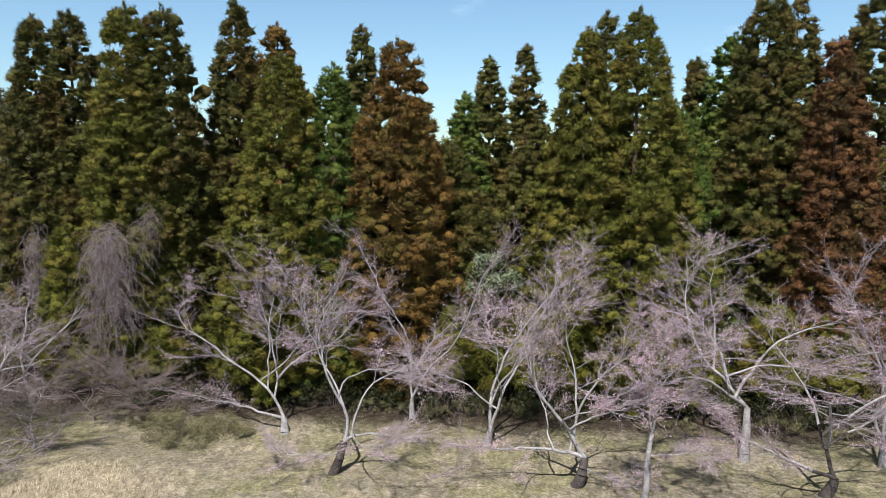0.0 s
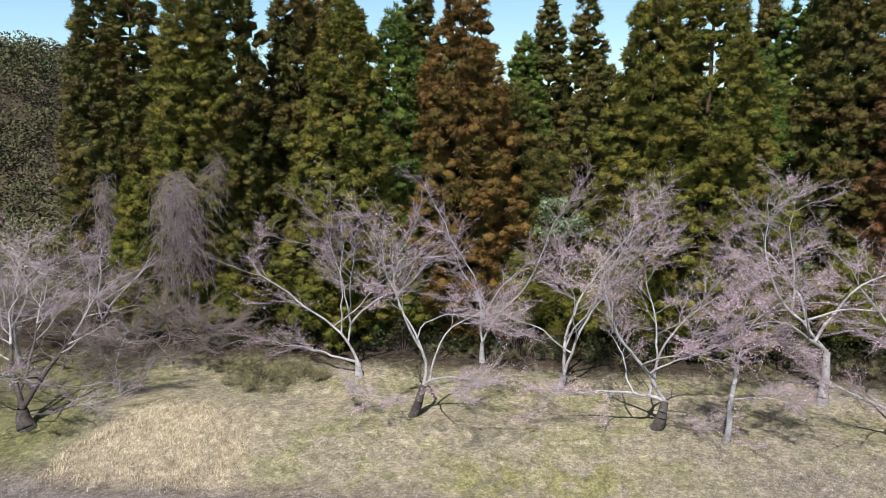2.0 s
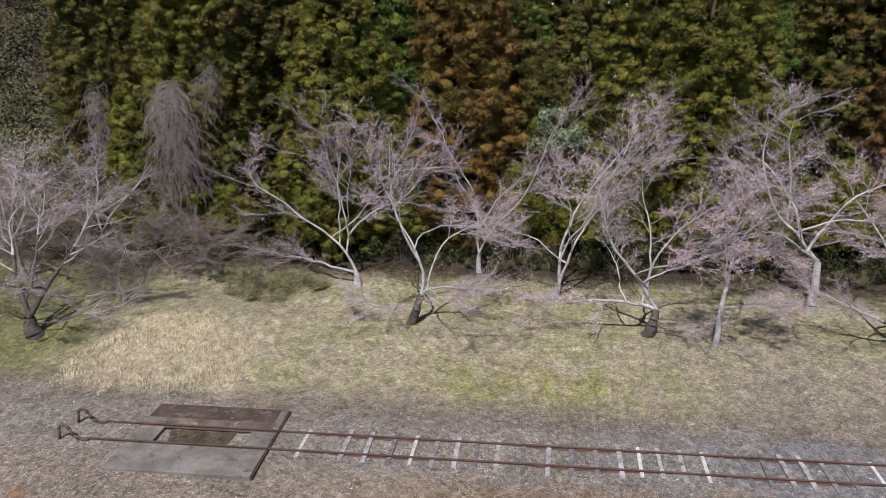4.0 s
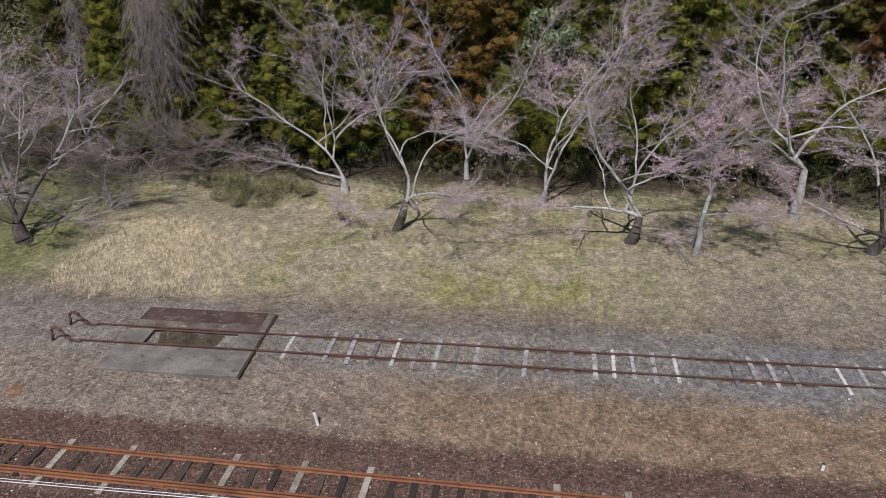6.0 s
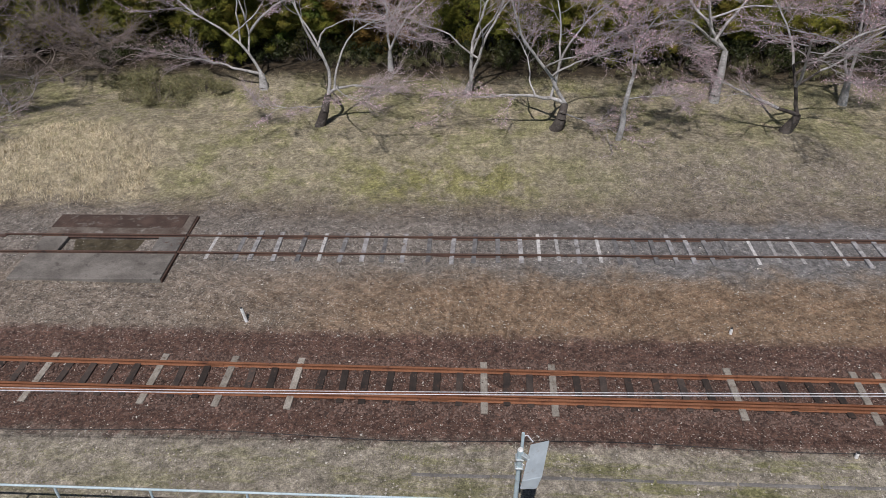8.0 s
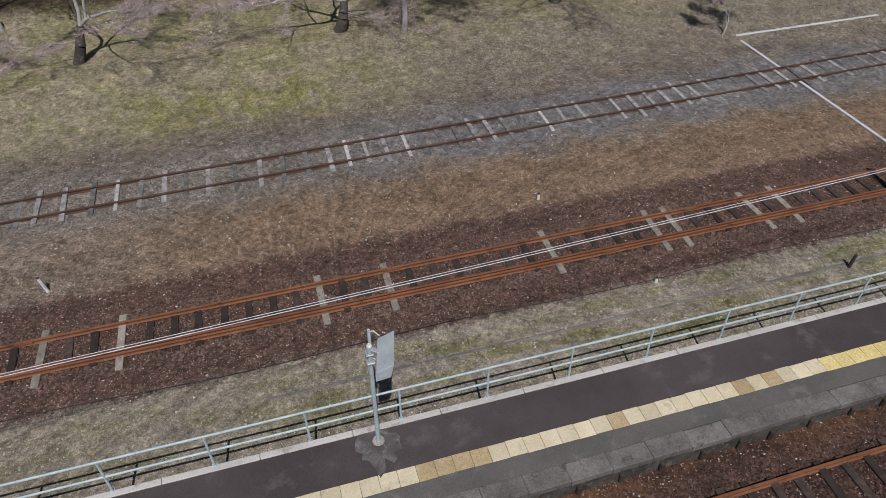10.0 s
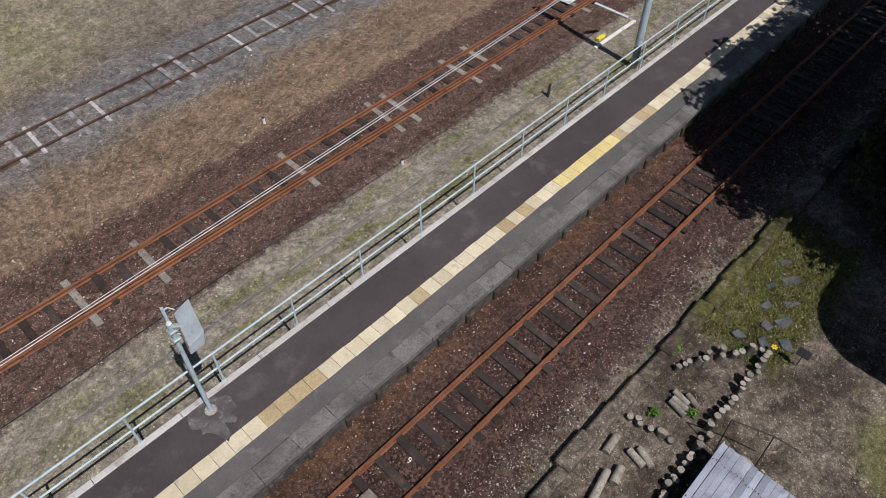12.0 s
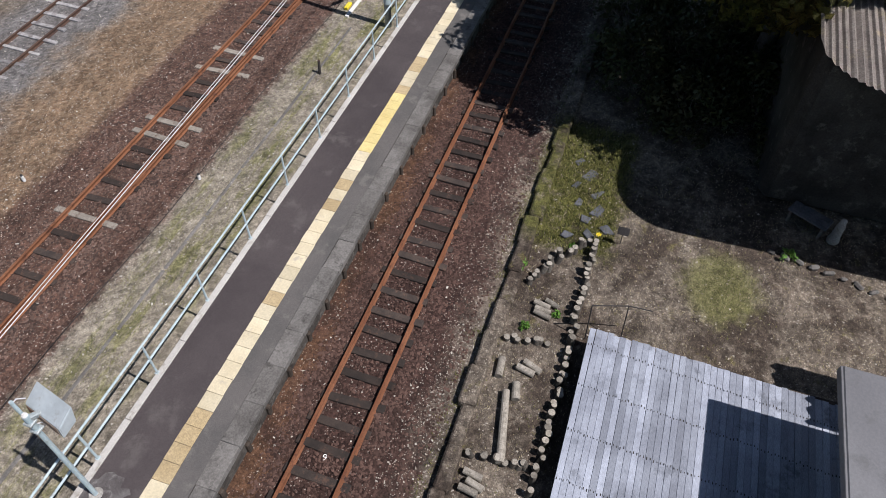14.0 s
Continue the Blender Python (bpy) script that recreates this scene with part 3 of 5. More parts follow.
near = [1.95 + 0.62 * i for i in range(-60, 66)]
track("platform_track", "rusty platform track on dark timber sleepers in brown ballast", -9.13, 0, -50, 70, M["rail_rust"],
      [(sleeper_mesh(1.5, 0.2, "dark_sleeper"), M["sleeper_dark"], near, 0.03)])

# the painted figure on a sleeper of the platform track
cu = bpy.data.curves.new("painted_number", "FONT")
cu.body, cu.size, cu.extrude, cu.align_x, cu.align_y = "9", 0.20, 0.002, "CENTER", "CENTER"
num = new("painted_number", cu)
num.matrix_basis = pose(2.40, -9.14, 0.039, 0, 0, -75)
cu.materials.append(M["white"])
tagged(num, "white figure 9 painted on a dark sleeper", "marking")

# worn tin box beside the sleeper
tin = thing("track_box", "small rusty pale metal box between platform track rails", "box", (1.2, -9.25, 0.0))
part("case", box(0.34, 0.52, 0.12, (0, 0, 0.09), 0.02), M["rust_panel"], tin)
part("lid", box(0.26, 0.44, 0.025, (0, 0, 0.162), 0.008), M["sleeper_white"], tin)

# buffer stops: the siding rails bent up and over at their end
for s, dx in ((1, 0.0), (-1, 0.0)):
    stop = thing("rail_stop", "rusty rail bent up into a curved end stop", "rail stop", (-18.2, 6.60 + s * GAUGE / 2, -0.02), group="siding rail stops")
    pts_s = [(-0.1, 0.06), (-0.42, 0.09), (-0.66, 0.22), (-0.80, 0.46), (-0.93, 0.60), (-1.10, 0.62), (-1.22, 0.48), (-1.28, -0.08)]
    bm = bmesh.new()
    for (xa, za), (xb, zb) in zip(pts_s, pts_s[1:]):
        rod((xa, 0, za), (xb, 0, zb), 0.058, 0.058, 8, bm)
        bmesh.ops.create_uvsphere(bm, u_segments=8, v_segments=6, radius=0.058, matrix=Matrix.Translation((xb, 0, zb)))
    part("bent_rail", bm, M["rail_old"], stop, smooth=True)

# ------------------------------------------------------------------ ash pit slab
pit = thing("ash_pit", "stained concrete slab round a sunken ash pit between siding rails", "pit", (-14.15, 6.6, 0), kind="structure", rz=1.4)
SX, SY = 5.3, 4.25
for name, sx, sy, cx, cy, mat in (("slab", SX, 1.55, 0, 1.33, "pit_stained"), ("slab", SX, 1.55, 0, -1.33, "pit_slab"),
                                  ("slab", 0.95, 1.1, -2.175, 0, "pit_slab"), ("slab", 0.95, 1.1, 2.175, 0, "concrete_dark")):
    part(name, box(sx, sy, 0.22, (cx, cy, 0.03), 0.02), M[mat], pit)
part("pit_floor", box(3.5, 1.2, 0.06, (0, 0, -0.045), 0), M["pit_water"], pit, "wet mossy floor of the pit")
part("rust_plate", box(5.0, 0.92, 0.02, (-0.15, 1.62, 0.146), 0.005), M["rust_dark"], pit, "rust-stained steel plate along the slab")
for s in (1, -1):
    part("pit_rail", extrude([(p + s * GAUGE / 2, z + 0.085) for p, z in RAIL], -2.7, 2.72, 1), M["rail_old"], pit)
# thin dark strip added as the shade along the slab's right edge
part("steel_strip", box(0.045, 4.24, 0.12, (2.69, 0, 0.045), 0.008), M["rail_old"], pit, "dark strip standing in for shade on the slab edge")

# ------------------------------------------------------------------ platform
PZ = 0.98
PX0, PX1 = -42.0, 44.0
plat = thing("platform", "station platform with asphalt top, pale kerb and stone edge", "platform", (0, 0, 0), kind="structure")
part("core", box(PX1 - PX0, 2.20, 0.95, ((PX0 + PX1) / 2, -6.42, 0.475), 0), M["platform_wall"], plat)
part("asphalt", box(PX1 - PX0, 1.07, 0.03, ((PX0 + PX1) / 2, -5.915, PZ - 0.018)), M["asphalt"], plat, "dark brownish asphalt")
part("asphalt_strip", box(PX1 - PX0, 0.46, 0.03, ((PX0 + PX1) / 2, -7.08, PZ - 0.019)), M["asphalt_grey"], plat, "grey asphalt strip")
part("mortar_bed", box(PX1 - PX0, 0.40, 0.02, ((PX0 + PX1) / 2, -6.65, PZ - 0.024)), M["asphalt_grey"], plat)
kerb = [box(1.99, 0.15, 0.22, (0, 0, 0), 0.012), box(0.941, 0.43, 0.17, (0, 0, 0), 0.010), box(0.393, 0.393, 0.024, (0, 0, 0), 0.005)]
kme = []
for n, bm in zip(("kerb_stone", "edge_stone", "tactile_tile"), kerb):
    me = bpy.data.meshes.new(n)
    bm.to_mesh(me)
    bm.free()
    kme.append(me)
kme[0].materials.append(M["kerb"]), kme[1].materials.append(M["edge_stone"])
for i in range(-20, 22):
    link("kerb_stone", kme[0], None, plat, at=pose(i * 2.0 + 0.5, -5.30, PZ - 0.085 + RNG.normal(0, 0.002), 0, 0, RNG.normal(0, 0.12)))
for i in range(-42, 46):
    link("edge_stone", kme[1], None, plat, at=pose(i * 0.945 + 0.3, -7.525 + RNG.normal(0, 0.006), PZ - 0.085 + RNG.normal(0, 0.004), RNG.normal(0, 0.5), 0, RNG.normal(0, 0.4)))
tiles = {k: kme[2].copy() for k in ("tactile", "tactile_yellow", "tactile_tan")}
for k, me in tiles.items():
    me.materials.append(M[k])
for i in range(-60, 105):
    x = i * 0.4
    k = "tactile_yellow" if 10.6 < x < 13.6 else "tactile_tan" if (0.7 < x < 2.1 or 8.2 < x < 8.7 or RNG.random() < 0.05) else "tactile"
    link("tactile_tile", tiles[k], None, plat, at=pose(x, -6.65 + RNG.normal(0, 0.006), PZ - 0.006, 0, 0, RNG.normal(0, 0.5)))
prop = bpy.data.meshes.new("wall_post")
bm = box(0.13, 0.16, 0.36, (0, 0, 0.18), 0.03)
bm.to_mesh(prop)
bm.free()
prop.materials.append(M["timber_dark"])
for i in range(-40, 44):
    link("wall_post", prop, None, plat, at=pose(i * 1.0 + RNG.normal(0, 0.05), -7.52, -0.05, 0, 0, RNG.normal(0, 3)))
patch_bm = bmesh.new()
bmesh.ops.create_circle(patch_bm, cap_ends=True, segments=26, radius=0.46)
for v in patch_bm.verts:
    v.co *= 1 + 0.7 * noise.noise(v.co * 5.0)
    v.co.y *= 1.15
part("repair_patch", patch_bm, M["asphalt_stain"], plat, "pale cement patch under a post", pose(-0.05, -5.80, PZ + 0.006, 0, 0, 4))
part("patch_ring", rod((0, 0, 0), (0, 0, 0.03), 0.14, 0.12, 16), M["concrete"], plat, "pale cement collar round a post", pose(0, -5.64, PZ))

# fence along the platform
fence = thing("platform_fence", "pale blue steel tube fence on platform kerb", "fence", (0, -5.24, PZ - 0.02))
F0, FD = -3.436, 2.0218
post_me = bpy.data.meshes.new("post")
bm = rod((0, 0, 0), (0, 0, 1.08), 0.027, 0.027, 10)
box(0.09, 0.09, 0.015, (0, 0, 0.045), 0.004, bm)
bm.to_mesh(post_me)
bm.free()
post_me.materials.append(M["steel_blue"])
for i in range(-18, 22):
    link("post", post_me, None, fence, at=pose(F0 + i * FD, 0, 0))
for z in (1.08, 0.56):
    for i in range(-18, 21, 3):
        part("tube", rod((F0 + i * FD, 0, z), (F0 + (i + 3) * FD, 0, z), 0.026, 0.026, 8), M["steel_blue"], fence)

# post with a sheet-metal case
sign = thing("signal_case_post", "tall pale blue steel post carrying a grey sheet-metal case", "signal post", (0.0, -5.64, PZ))
part("post", rod((0, 0, 0), (0.01, -0.11, 3.12), 0.048, 0.042, 14), M["steel_blue"], sign)
part("upper_post", rod((0.01, -0.11, 2.72), (0.01, -0.12, 3.24), 0.054, 0.054, 14), M["steel_blue"], sign)
part("post_cap", rod((0.01, -0.12, 3.24), (0.01, -0.12, 3.27), 0.054, 0.04, 12), M["white"], sign)
part("upper_tube", rod((0.05, 0.02, 2.95), (0.05, 0.02, 3.52), 0.03, 0.03, 10), M["steel_blue"], sign)
part("bracket", box(0.30, 0.09, 0.10, (0.13, -0.20, 3.12), 0.015, turn=Matrix.Rotation(-0.7, 4, "Z")), M["steel"], sign)
bm = bmesh.new()
prof = [(0.17, 0.12), (-0.16, -0.10), (-0.19, -0.36), (0.10, -0.24)]
va = [bm.verts.new((x, -0.42, z)) for x, z in prof]
vb = [bm.verts.new((x * (1.0 if j < 2 else 0.9), 0.42, z if j < 2 else z + 0.10)) for j, (x, z) in enumerate(prof)]
bm.faces.new(va), bm.faces.new(list(reversed(vb)))
for j in range(4):
    bm.faces.new((va[j], vb[j], vb[(j + 1) % 4], va[(j + 1) % 4]))
bmesh.ops.recalc_face_normals(bm, faces=bm.faces)
bmesh.ops.bevel(bm, geom=list(bm.edges), offset=0.015, segments=2, affect="EDGES")
case = part("case", bm, M["panel"], sign, at=pose(0.27, -0.34, 3.24, 0, 0, -14))
part("rusty_face", box(0.012, 0.74, 0.17, (-0.184, 0.0, -0.205), 0.004, turn=Matrix.Rotation(0.1, 4, "Y")), M["rust_panel"], case, "rust-stained face of the case")
for z in (2.78, 3.02):
    part("clamp", box(0.16, 0.16, 0.05, (0.01, -0.11, z), 0.012), M["steel"], sign)
for a, b in (((0.05, 0.02, 3.46), (0.14, 0.04, 3.44)), ((0.14, 0.04, 3.44), (0.24, 0.02, 3.30)), ((0.02, -0.1, 2.9), (0.16, -0.16, 2.80)), ((0.16, -0.16, 2.80), (0.24, -0.24, 2.98))):
    part("cable", rod(a, b, 0.012, 0.012, 6), M["cable_white"], sign)

# utility pole and wires
pole = thing("utility_pole", "grey concrete utility pole with white fittings beside platform", "utility pole", (18.22, -4.3, 0))
part("shaft", rod((0, 0, 0), (0, 0, 8.2), 0.125, 0.09, 18), M["pole"], pole, smooth=True)
part("lower_sleeve", rod((0, 0, 0.9), (0, 0, 2.6), 0.130, 0.124, 18), M["steel_blue"], pole, "bluish sheet sleeve")
for z in (2.75, 3.05, 4.4):
    part("band", rod((0, 0, z), (0, 0, z + 0.07), 0.128, 0.128, 18), M["white"], pole)
part("number_plate", box(0.02, 0.16, 0.35, (-0.122, 0.02, 3.3), 0.004), M["white"], pole)
part("lamp_arm", rod((0, 0, 4.25), (0.35, -0.18, 4.3), 0.03, 0.03, 8), M["white"], pole)
part("lamp_head", box(0.5, 0.16, 0.12, (0.5, -0.25, 4.31), 0.03, turn=Matrix.Rotation(-0.5, 4, "Z")), M["white"], pole)
part("conduit", rod((0.12, 0.09, 0), (0.10, 0.08, 5.4), 0.022, 0.022, 8), M["cable_dark"], pole)


def hang(name, label, a, b, sag, r, mat, n=14):
    segs = []
    a, b = np.array(a, float), np.array(b, float)
    ps = [a + (b - a) * i / n - np.array([0, 0, sag * 4 * (i / n) * (1 - i / n)]) for i in range(n + 1)]
    for p, q in zip(ps, ps[1:]):
        segs.append((*p, *q, r, r))
    v, f = tubes(segs, 6)
    me = mesh_np(name, v, f)
    bm = bmesh.new()
    bm.from_mesh(me)
    bmesh.ops.remove_doubles(bm, verts=bm.verts, dist=0.003)
    bm.to_mesh(me)
    bm.free()
    return tagged(link(name, me, M[mat]), label, "cable")


copy_thing(pole, pose(-25.1, -5.4, 0))
hang("overhead_cable", "pale overhead cable strung to utility pole", (-25, -5.37, 4.74), (18.15, -4.34, 4.87), 0.23, 0.010, "cable_white", 30)
hang("overhead_cable", "second pale overhead cable strung to utility pole", (-25, -5.28, 4.72), (18.15, -4.24, 4.85), 0.24, 0.008, "cable_white", 30)
hang("overhead_cable", "pale overhead cable running on from utility pole", (18.2, -4.3, 4.87), (58, -2.6, 6.2), 0.3, 0.012, "cable_white")
hang("overhead_cable", "thin dark service wire from utility pole", (18.2, -4.3, 4.4), (48, -6.0, 5.2), 0.5, 0.01, "cable_white")

# cable troughs, markers and small track-side things
trough = thing("cable_trough", "white concrete cable trough crossing the yard between tracks", "cable trough", (20.84, 0, 0), kind="structure")
for y0, y1 in ((-2.3, -0.75), (-0.45, 0.42), (0.72, 6.95), (8.2, 11.5)):
    part("trough_cover", box(0.13, y1 - y0, 0.06, (0, (y0 + y1) / 2, 0.02), 0.01), M["cable_white"], trough)
part("trough_cover", box(8.0, 0.13, 0.06, (4.0, 11.5, 0.10), 0.01), M["cable_white"], trough)
part("trough_cover", box(2.6, 0.14, 0.06, (-1.3, -2.62, 0.015), 0.01), M["white"], trough)
part("ramp_plate", box(0.55, 0.42, 0.06, (-0.6, 0.1, 0.08), 0.02), M["cable_white"], trough)
mk = thing("yellow_marker", "small yellow marker block on gravel", "marker", (18.9, -2.4, 0))
part("block", box(0.42, 0.16, 0.12, (0, 0, 0.05), 0.02), M["yellow"], mk)
for x, y, h, lean, lab, mat in ((-7.95, 2.62, 0.55, -9, "short white marker post leaning in gravel", "white"), (7.22, 2.6, 0.22, 0, "stubby white marker peg in rusty gravel", "white"),
                           (14.72, -3.2, 0.5, 6, "short dark iron post in pale gravel", "cable_dark"), (8.95, -2.1, 0.18, 0, "small pale stone marker by ballast", "white")):
    p = thing("marker_post", lab, "marker post", (x, y, -0.02))
    part("stake", rod((0, 0, 0), (math.sin(radians(lean)) * h, 0, h), 0.05, 0.045, 10), M[mat], p)
    part("cap", rod((math.sin(radians(lean)) * h, 0, h), (math.sin(radians(lean)) * h, 0, h + 0.04), 0.047, 0.02, 10), M["cable_dark" if mat == "white" else "rail_old"], p)
pad = thing("asphalt_pad", "dark asphalt pad with broken edges beside main track", "paving", (31, -2.3, 0), kind="structure")
part("asphalt", box(12.6, 2.6, 0.06, (0, 0, 0.0), 0.02), M["asphalt"], pad)
part("concrete_rim", box(12.4, 0.5, 0.07, (0, 1.56, 0.0), 0.02), M["concrete"], pad)
wire = thing("track_hose", "thin dark cable lying along ballast edge", "cable")
segs = [(x, -1.95 + 0.08 * math.sin(x * 0.6), 0.02, x + 0.8, -1.95 + 0.08 * math.sin((x + 0.8) * 0.6), 0.02, 0.010, 0.010) for x in np.arange(-30, 30, 0.8)]
link("hose", mesh_np("hose", *tubes(segs, 5)), M["cable_dark"], wire)
curb = thing("trough_line", "low mossy concrete strip in pale gravel", "kerb", (0, 0, 0), kind="structure")
for i in range(-1, 9):
    part("strip", box(1.94, 0.10, 0.08, (i * 2.0 + 0.7, -3.05 + RNG.normal(0, 0.012), -0.022), 0.015), M["edge_stone"], curb)
# ------------------------------------------------------------------ conifers


def needles(base, way, length, width, rng):
    """Slim pointed sprays that stand out from a tuft, their tips lifting a little."""
    n = len(base)
    w = way + rng.normal(0, 0.38, (n, 3)) + np.array([0, 0, 0.10])
    w /= np.linalg.norm(w, axis=1, keepdims=True)
    s = np.cross(w, rng.normal(0, 1, (n, 3)))
    s /= np.maximum(np.linalg.norm(s, axis=1, keepdims=True), 1e-6)
    L, Wd = length * rng.uniform(0.6, 1.3, (n, 1)), width * rng.uniform(0.7, 1.3, (n, 1))
    return np.stack([base - s * Wd * 0.5, base + s * Wd * 0.5, base + w * L], 1).reshape(-1, 3), np.arange(3 * n).reshape(n, 3)


def ball(level):
    bm = bmesh.new()
    bmesh.ops.create_icosphere(bm, subdivisions=level, radius=1.0)
    v = np.array([q.co[:] for q in bm.verts])
    f = np.array([[q.index for q in g.verts] for g in bm.faces])
    bm.free()
    return v, f


PUFF_ROUGH = ball(1)


def puffs(centre, size, shape, rng):
    """Uneven rounded masses of foliage, wider than they are high."""
    v, f = shape
    n = len(centre)
    lump = rng.uniform(0.55, 1.25, (n, len(v), 1))
    verts = centre[:, None] + v[None] * lump * size[:, None, None] * np.array([1.05, 1.05, 0.78])
    return verts.reshape(-1, 3), (np.arange(n)[:, None, None] * len(v) + f[None]).reshape(-1, 3)


def cedar(x, y, top, radius, mat, seed, label, low=2.6, dense=1.0, slim=0.7):
    """A Japanese cedar: tapered trunk, limbs and rounded plumes of needle sprays that overlap down the crown."""
    rng = np.random.default_rng(seed)
    z0 = float(lie(x, y))
    h = top + 0.45 - z0
    t = thing("cedar_tree", label, "conifer", (x, y, z0), group="cedar wood")
    bm = rod((0, 0, -0.2), (0, 0, h * 0.6), 0.28, 0.14, 9)
    rod((0, 0, h * 0.6), (0, 0, h * 0.97), 0.14, 0.03, 7, bm)
    part("trunk", bm, M["bark_cedar"], t)
    radius *= 1.12
    slim *= 0.84
    n = int(1040 * dense * (h / 22) * (0.40 + radius / 5.8))
    grid = np.linspace(0, 0.985, 200)
    cdf = np.cumsum(0.30 + np.minimum(1.0, 1.10 * (1 - grid) ** slim))
    f = np.interp(rng.random(n), cdf / cdf[-1], grid)      # plumes in step with the tree's girth
    hz = low + (h - low) * f
    prof = np.minimum(1.0, 1.10 * (1 - f) ** slim) * (0.84 + 0.16 * ease(f, 0.0, 0.12))
    ang = rng.random(n) * 2 * np.pi
    lobes = 1 + 0.10 * np.sin(ang * 3 + hz * 0.9 + seed) + 0.10 * np.sin(ang * 5 - hz * 1.7 + seed * 2)
    rr = radius * prof * lobes * rng.uniform(0.72, 1.0, n)
    c = np.stack([rr * np.cos(ang), rr * np.sin(ang), hz - 0.10 * rr], 1)
    size = (0.24 + 0.17 * prof) * rng.uniform(0.6, 1.45, n)
    out = np.stack([np.cos(ang), np.sin(ang), 0.55 + 0 * ang], 1)
    facing = np.sin(ang) < 0.25       # the far side of the wood is kept simpler
    cf, of, sf = c[facing], out[facing], size[facing]
    k = 50 if y < 32.5 else 28
    d = rng.normal(0, 1, (len(cf), k, 3)) + 0.75 * of[:, None]
    d /= np.linalg.norm(d, axis=2, keepdims=True)
    base = cf[:, None] + d * (sf[:, None] * rng.uniform(0.45, 0.98, (len(cf), k)))[..., None] * np.array([1, 1, 0.85])
    bits = [needles(base.reshape(-1, 3), d.reshape(-1, 3), 0.24, 0.064, rng)]
    cb, sb = c[~facing][::3], size[~facing][::3]
    db = rng.normal(0, 1, (len(cb), 8, 3)) + np.array([0, 0, 0.4])
    db /= np.linalg.norm(db, axis=2, keepdims=True)
    bits.append(needles((cb[:, None] + db * sb[:, None, None] * 0.8).reshape(-1, 3), db.reshape(-1, 3), 0.34, 0.12, rng))
    puff_bits = [puffs(cf, sf * 0.78, PUFF_ROUGH, rng), puffs(cb, sb * 1.3, PUFF_ROUGH, rng)]
    m = 190
    fi = np.interp(rng.random(m), cdf / cdf[-1], grid)
    ai = rng.random(m) * 2 * np.pi
    ri = radius * 0.56 * np.minimum(1.0, 1.10 * (1 - fi) ** slim)
    puff_bits.append(puffs(np.stack([ri * np.cos(ai), ri * np.sin(ai), low + (h - low) * fi], 1), np.full(m, 0.85) * (0.35 + 0.65 * (1 - fi)), PUFF_ROUGH, rng))
    me = mesh_np("tuft_mass", *joined(puff_bits))
    me.polygons.foreach_set("use_smooth", [True] * len(me.polygons))
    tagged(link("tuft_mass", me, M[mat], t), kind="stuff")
    # the leading shoot
    m = 220
    hz2 = h * rng.uniform(0.93, 1.0, m)
    a2 = rng.random(m) * 2 * np.pi
    r2 = (h - hz2) * 0.30 * rng.uniform(0.3, 1, m) + 0.03
    p2 = np.stack([r2 * np.cos(a2), r2 * np.sin(a2), hz2], 1)
    bits.append(needles(p2, np.stack([np.cos(a2), np.sin(a2), 1.6 + 0 * a2], 1), 0.26, 0.06, rng))
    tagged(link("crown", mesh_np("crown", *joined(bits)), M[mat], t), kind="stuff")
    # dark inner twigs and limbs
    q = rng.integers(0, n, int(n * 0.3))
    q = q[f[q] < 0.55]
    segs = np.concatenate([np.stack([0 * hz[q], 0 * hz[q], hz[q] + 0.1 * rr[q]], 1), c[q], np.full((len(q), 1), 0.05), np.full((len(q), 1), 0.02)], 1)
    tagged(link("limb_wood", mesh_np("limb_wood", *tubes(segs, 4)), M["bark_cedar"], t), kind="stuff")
    return t


